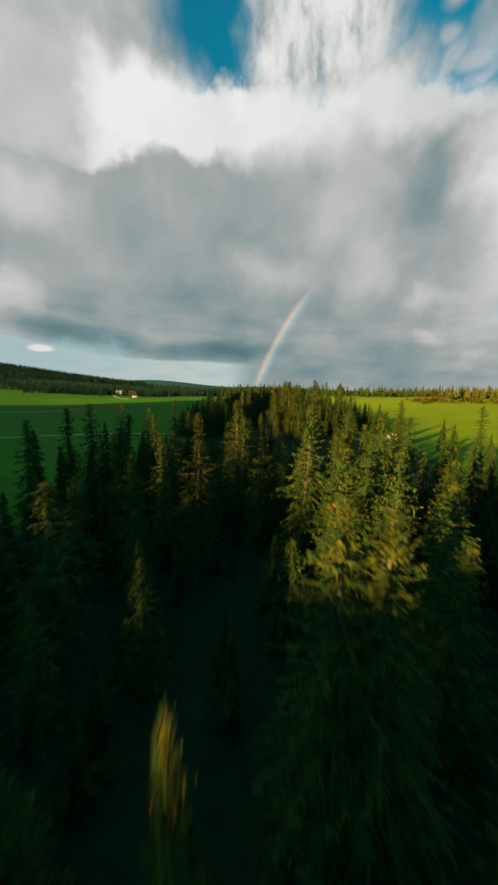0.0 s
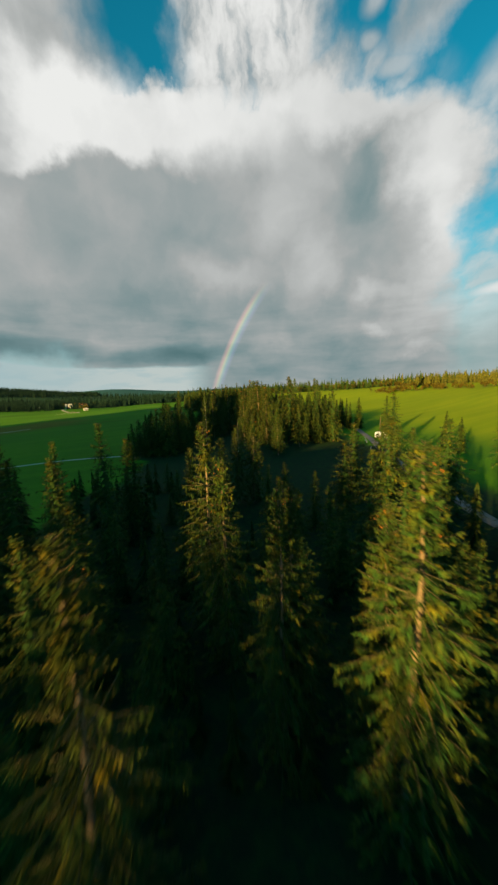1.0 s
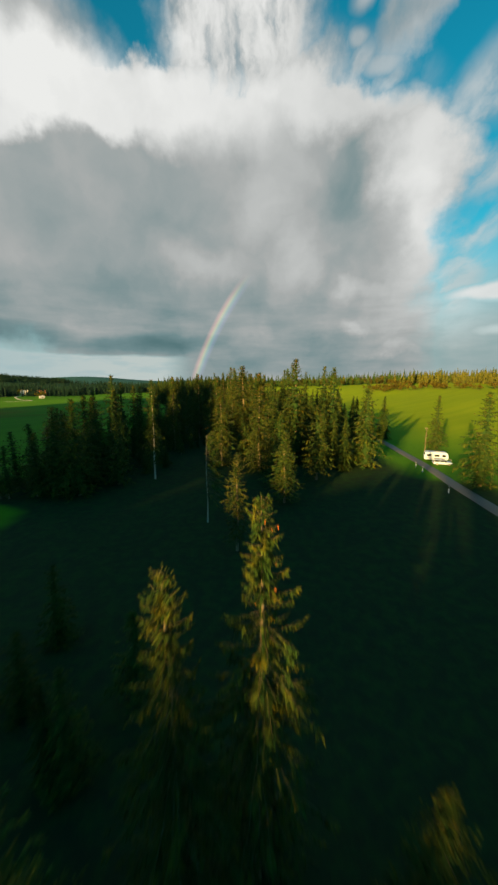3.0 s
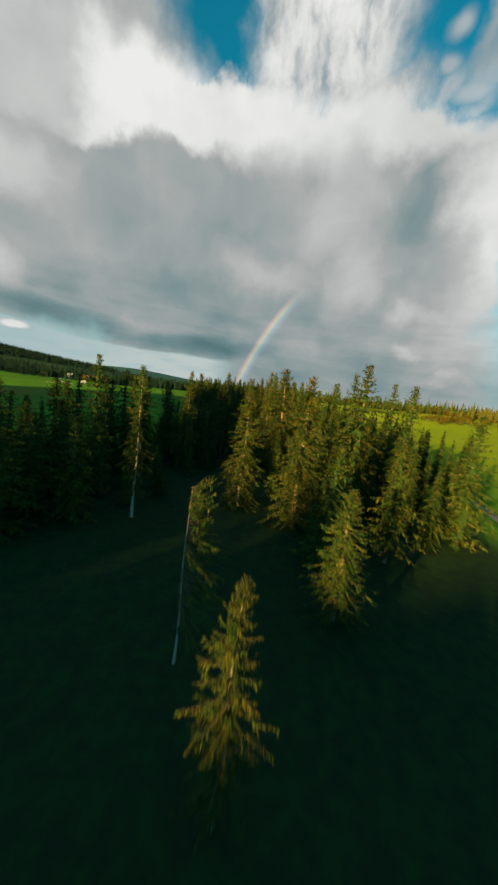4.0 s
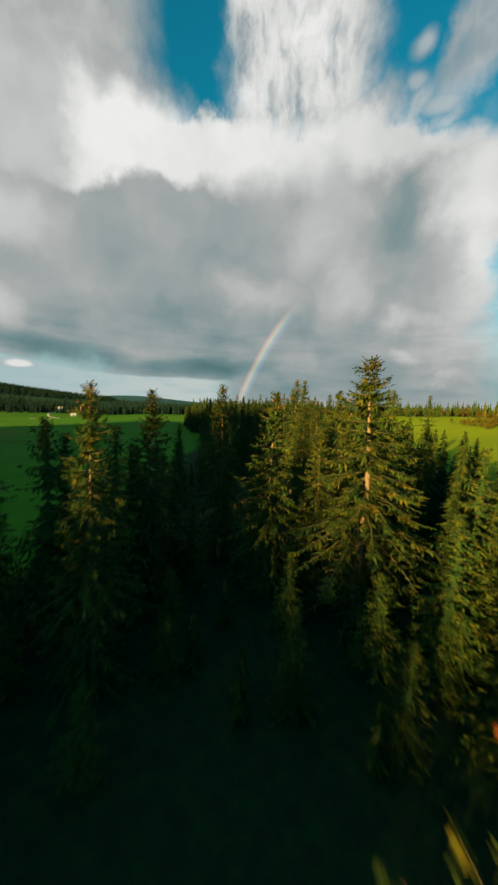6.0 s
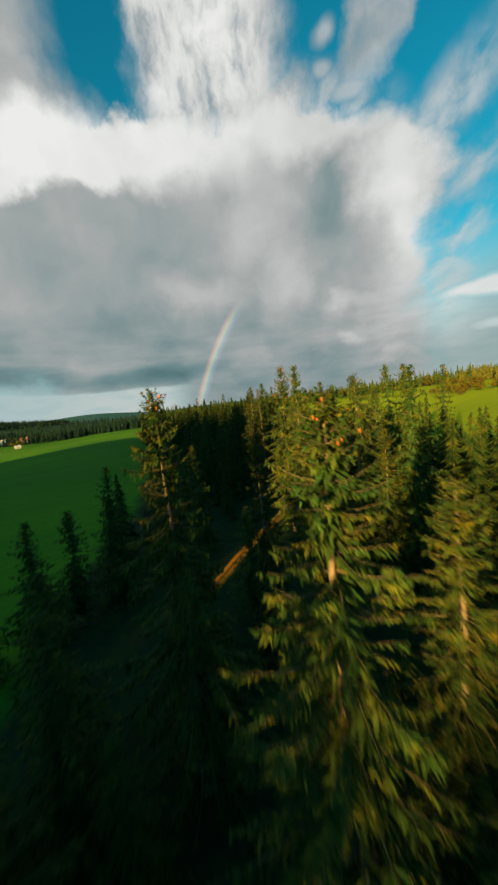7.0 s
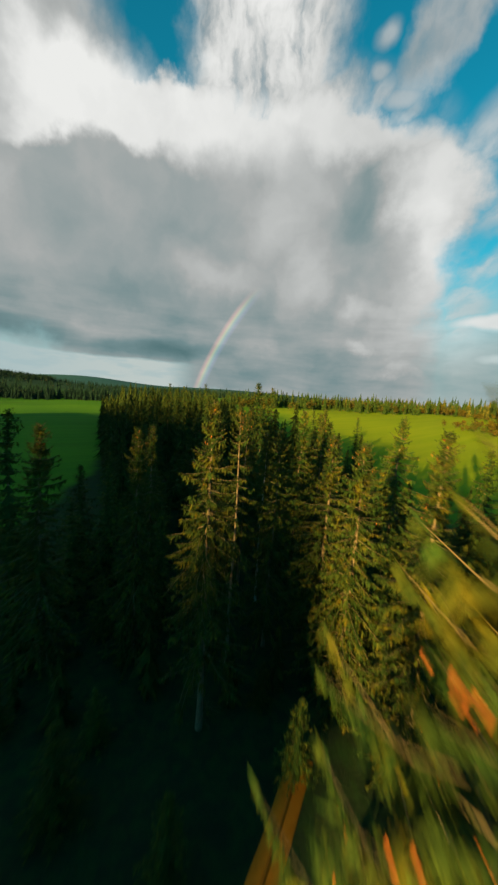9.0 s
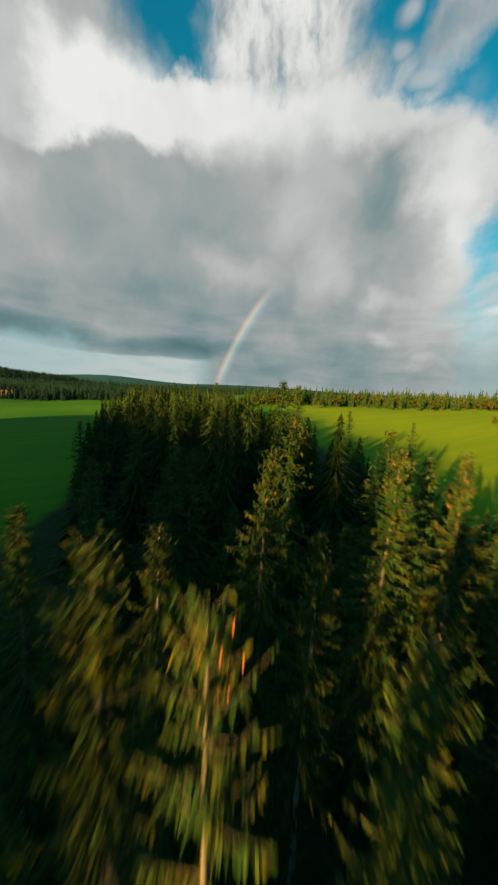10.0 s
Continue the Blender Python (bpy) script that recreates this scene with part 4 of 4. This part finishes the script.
def profile(bm, outline, half, bevel=0.0):
    """An outline in x, z drawn out to both sides along y."""
    front = [bm.verts.new((x, -half, z)) for x, z in outline]
    rear = [bm.verts.new((x, half, z)) for x, z in outline]
    bm.faces.new(front)
    bm.faces.new(rear[::-1])
    edges = []
    for i in range(len(outline)):
        j = (i + 1) % len(outline)
        bm.faces.new((front[j], front[i], rear[i], rear[j]))
    if bevel:
        bm.edges.ensure_lookup_table()
        bmesh.ops.bevel(bm, geom=list(bm.edges), offset=bevel, segments=2, affect="EDGES")
    bmesh.ops.recalc_face_normals(bm, faces=bm.faces)
    return bm


def drum(bm, radius, depth, at, axis="Y", segments=18):
    r = bmesh.ops.create_cone(bm, cap_ends=True, segments=segments, radius1=radius, radius2=radius, depth=depth)
    turn = {"Y": Matrix.Rotation(math.pi / 2, 4, "X"), "X": Matrix.Rotation(math.pi / 2, 4, "Y"), "Z": Matrix()}[axis]
    bmesh.ops.transform(bm, matrix=Matrix.Translation(at) @ turn, verts=r["verts"])
    return bm


def wheel(parent, x, y, radius, width):
    bm = bmesh.new()
    drum(bm, radius, width, (0, 0, 0))
    w = part("wheel", bm, RUBBER, parent)
    w.location = (x, y, radius)
    bm = bmesh.new()
    drum(bm, radius * 0.6, width + 0.02, (0, 0, 0))
    part("rim", bm, GREY_PAINT, w, "grey wheel rim")


def caravan(m):
    top = tagged(new("caravan"), "white touring caravan with dark windows parked on grass", "caravan")
    bm = bmesh.new()
    profile(bm, [(-2.9, 0.45), (-3.0, 1.4), (-2.75, 2.35), (-2.3, 2.6), (2.3, 2.6), (2.8, 2.3), (3.05, 1.3), (2.8, 0.45)], 1.12, 0.05)
    part("body", bm, WHITE_PAINT, top)
    for x, w in ((-1.8, 1.1), (0.2, 1.3), (1.9, 0.9)):
        bm = bmesh.new()
        block(bm, (w, 0.05, 0.6), (x, -1.13, 1.65), 0.015)
        part("window", bm, DARK_GLASS, top)
    bm = bmesh.new()
    block(bm, (0.05, 1.5, 0.6), (-2.9, 0, 1.75), 0.015)
    part("window", bm, DARK_GLASS, top)
    bm = bmesh.new()
    block(bm, (0.62, 0.05, 1.75), (1.05, -1.13, 1.35), 0.015)
    part("door", bm, WHITE_PAINT, top, "white caravan door")
    bm = bmesh.new()
    block(bm, (5.4, 0.04, 0.16), (0, -1.13, 0.95), 0.01)
    part("stripe", bm, GREY_PAINT, top, "grey side stripe")
    bm = bmesh.new()
    block(bm, (0.8, 0.8, 0.14), (0.4, 0, 2.64), 0.03)
    part("roof_hatch", bm, GREY_PAINT, top)
    bm = bmesh.new()
    block(bm, (1.3, 0.08, 0.1), (3.4, 0.0, 0.5), 0.02)
    part("tow_bar", bm, GREY_PAINT, top)
    bm = bmesh.new()
    drum(bm, 0.07, 0.5, (3.9, 0, 0.25), "Z", 10)
    part("jockey_leg", bm, GREY_PAINT, top)
    for y in (-1.0, 1.0):
        wheel(top, -0.2, y, 0.33, 0.2)
    top.matrix_basis = m


def estate_car(m):
    top = tagged(new("estate_car"), "white estate car parked beside the caravan", "car")
    bm = bmesh.new()
    profile(bm, [(-2.25, 0.35), (-2.3, 0.75), (-2.2, 0.95), (2.0, 0.9), (2.25, 0.7), (2.25, 0.35)], 0.88, 0.05)
    part("body", bm, WHITE_PAINT, top)
    bm = bmesh.new()
    profile(bm, [(-2.15, 0.93), (-1.85, 1.44), (0.25, 1.46), (1.0, 0.91)], 0.76, 0.04)
    cabin = part("cabin", bm, DARK_GLASS, top, "dark glazed car cabin")
    bm = bmesh.new()
    profile(bm, [(-1.88, 1.44), (-1.80, 1.50), (0.18, 1.52), (0.28, 1.46)], 0.74, 0.01)
    part("roof", bm, WHITE_PAINT, top)
    for x in (-1.95, -0.75, 0.2):
        for y in (-0.77, 0.77):
            bm = bmesh.new()
            block(bm, (0.09, 0.04, 0.56), (x, y, 1.18), 0.01)
            part("pillar", bm, WHITE_PAINT, top)
    for x in (-1.4, 1.4):
        for y in (-0.82, 0.82):
            wheel(top, x, y, 0.32, 0.2)
    for y in (-0.65, 0.65):
        bm = bmesh.new()
        block(bm, (0.06, 0.3, 0.14), (2.24, y, 0.66), 0.02)
        part("headlight", bm, PALE_ROOF, top)
        bm = bmesh.new()
        block(bm, (0.06, 0.2, 0.2), (-2.28, y, 0.78), 0.02)
        part("tail_light", bm, RED_LENS, top, "red tail light")
    top.matrix_basis = m


def stand_at(x, y, rz, lift=0.0):
    return pose(x, y, ground_z(x, y) + lift, 0, 0, rz)


caravan(stand_at(72.2, 169.8, -30))
estate_car(stand_at(70.2, 164.6, -26))


def utility_pole(m, high):
    top = tagged(new("utility_pole"), "weathered wooden utility pole beside the road", "pole")
    bm = bmesh.new()
    r = bmesh.ops.create_cone(bm, cap_ends=True, segments=10, radius1=0.15, radius2=0.10, depth=high)
    bmesh.ops.translate(bm, vec=(0, 0, high / 2 - 0.3), verts=r["verts"])
    part("shaft", bm, TIMBER, top)
    bm = bmesh.new()
    block(bm, (1.4, 0.12, 0.12), (0, 0.14, high - 0.8), 0.01)
    part("crossarm", bm, TIMBER, top)
    for x in (-0.6, 0.6):
        bm = bmesh.new()
        drum(bm, 0.05, 0.16, (x, 0.14, high - 0.66), "Z", 8)
        part("insulator", bm, PALE_ROOF, top)
    bm = bmesh.new()
    drum(bm, 0.17, 0.5, (0, 0, 0.5), "Z", 10)
    part("marker_band", bm, WHITE_PAINT, top, "white marker band")
    top.matrix_basis = m


utility_pole(stand_at(76.6, 180.2, 20), 8.5)


def marker_post(m):
    top = tagged(new("marker_post"), "white roadside marker post", "post", "marker posts by the road")
    bm = bmesh.new()
    block(bm, (0.12, 0.10, 1.5), (0, 0, 0.65), 0.02)
    part("shaft", bm, WHITE_PAINT, top)
    bm = bmesh.new()
    block(bm, (0.13, 0.11, 0.22), (0, 0, 1.1), 0.01)
    part("band", bm, RUBBER, top, "black band")
    top.matrix_basis = m
    return top


post = marker_post(stand_at(59.8, 158.4, 10))
copy_thing(post, stand_at(61.6, 163.5, 10))
copy_thing(post, stand_at(54.2, 143.0, 10))


# ------------------------------------------------------------------ farms across the valley
def farmhouse(m, length, depth, eaves, ridge, roof_mat, label):
    top = tagged(new("farmhouse"), label, "house", "farmhouses of the valley hamlet")
    bm = bmesh.new()
    block(bm, (length, depth, eaves), (0, 0, eaves / 2 - 0.3))
    gable = [(-depth / 2, eaves - 0.3), (depth / 2, eaves - 0.3), (0, ridge - 0.35)]
    for x in (-length / 2 + 0.02, length / 2 - 0.32):
        a = [bm.verts.new((x, y, z)) for y, z in gable]
        b = [bm.verts.new((x + 0.3, y, z)) for y, z in gable]
        bm.faces.new(a[::-1])
        bm.faces.new(b)
        for i in range(3):
            j = (i + 1) % 3
            bm.faces.new((a[i], a[j], b[j], b[i]))
    wall = part("wall", bm, PLASTER, top)
    slope = math.atan2(ridge - eaves, depth / 2)
    run = (depth / 2 + 0.7) / math.cos(slope)
    for s in (-1, 1):
        bm = bmesh.new()
        block(bm, (length + 1.2, run, 0.22), (0, s * (depth / 4 + 0.35), (eaves + ridge) / 2 - 0.42), 0.0, Matrix.Rotation(-s * slope, 4, "X"))
        part("roof", bm, roof_mat, top)
    bm = bmesh.new()
    block(bm, (0.8, 0.8, 1.8), (length * 0.22, 0.6, ridge + 0.2), 0.03)
    part("chimney", bm, PLASTER, top)
    for k in range(int(length // 3)):
        x = -length / 2 + 1.6 + k * 3
        for z in (1.4, 3.9) if eaves > 4.5 else (1.4,):
            for y in (-depth / 2 - 0.02, depth / 2 + 0.02):
                bm = bmesh.new()
                block(bm, (1.0, 0.1, 1.25), (x, y, z), 0.01)
                w = part("window", bm, DARK_GLASS, top)
                bm = bmesh.new()
                block(bm, (1.2, 0.2, 0.1), (x, y, z - 0.68), 0.01)
                part("sill", bm, PLASTER, w)
    bm = bmesh.new()
    block(bm, (1.1, 0.1, 2.1), (0.2, -depth / 2 - 0.04, 0.85), 0.01)
    part("door", bm, TIMBER, top)
    top.matrix_basis = m


farmhouse(stand_at(-331, 872, 12), 15, 11, 5.0, 9.5, PALE_ROOF, "long white farmhouse with a pale metal roof")
farmhouse(stand_at(-314, 878, 20), 10, 6, 3.2, 5.4, PALE_ROOF, "low white farm annexe with a pale roof")
farmhouse(stand_at(-300, 872, 8), 16, 10, 5.2, 9.8, RED_TILES, "white farmhouse with a red tiled roof")
farmhouse(stand_at(-246, 731, 30), 7, 5, 2.8, 4.6, PALE_ROOF, "small white shed with a pale roof at the wood's edge")
farmhouse(stand_at(-392, 866, -10), 12, 8, 3.6, 6.4, PALE_ROOF, "low pale barn with a metal roof")
farmhouse(stand_at(-128, 905, 15), 13, 9, 4.8, 8.4, PALE_ROOF, "white house beyond the valley wood")
farmhouse(stand_at(-96, 918, -5), 11, 8, 4.6, 7.8, RED_TILES, "distant white house with a red roof")
wood_of("yard_trees", "olive and rusty broadleaf trees round the farm", scatter(46, 41, lambda x, y: math.hypot(x + 316, y - 884) < 60 and y > 884 or math.hypot(x + 250, y - 742) < 24 and y > 738, 6, 12, (-400, 730, -220, 960)), 42, kind=broadleaf, leaf=THICKET)
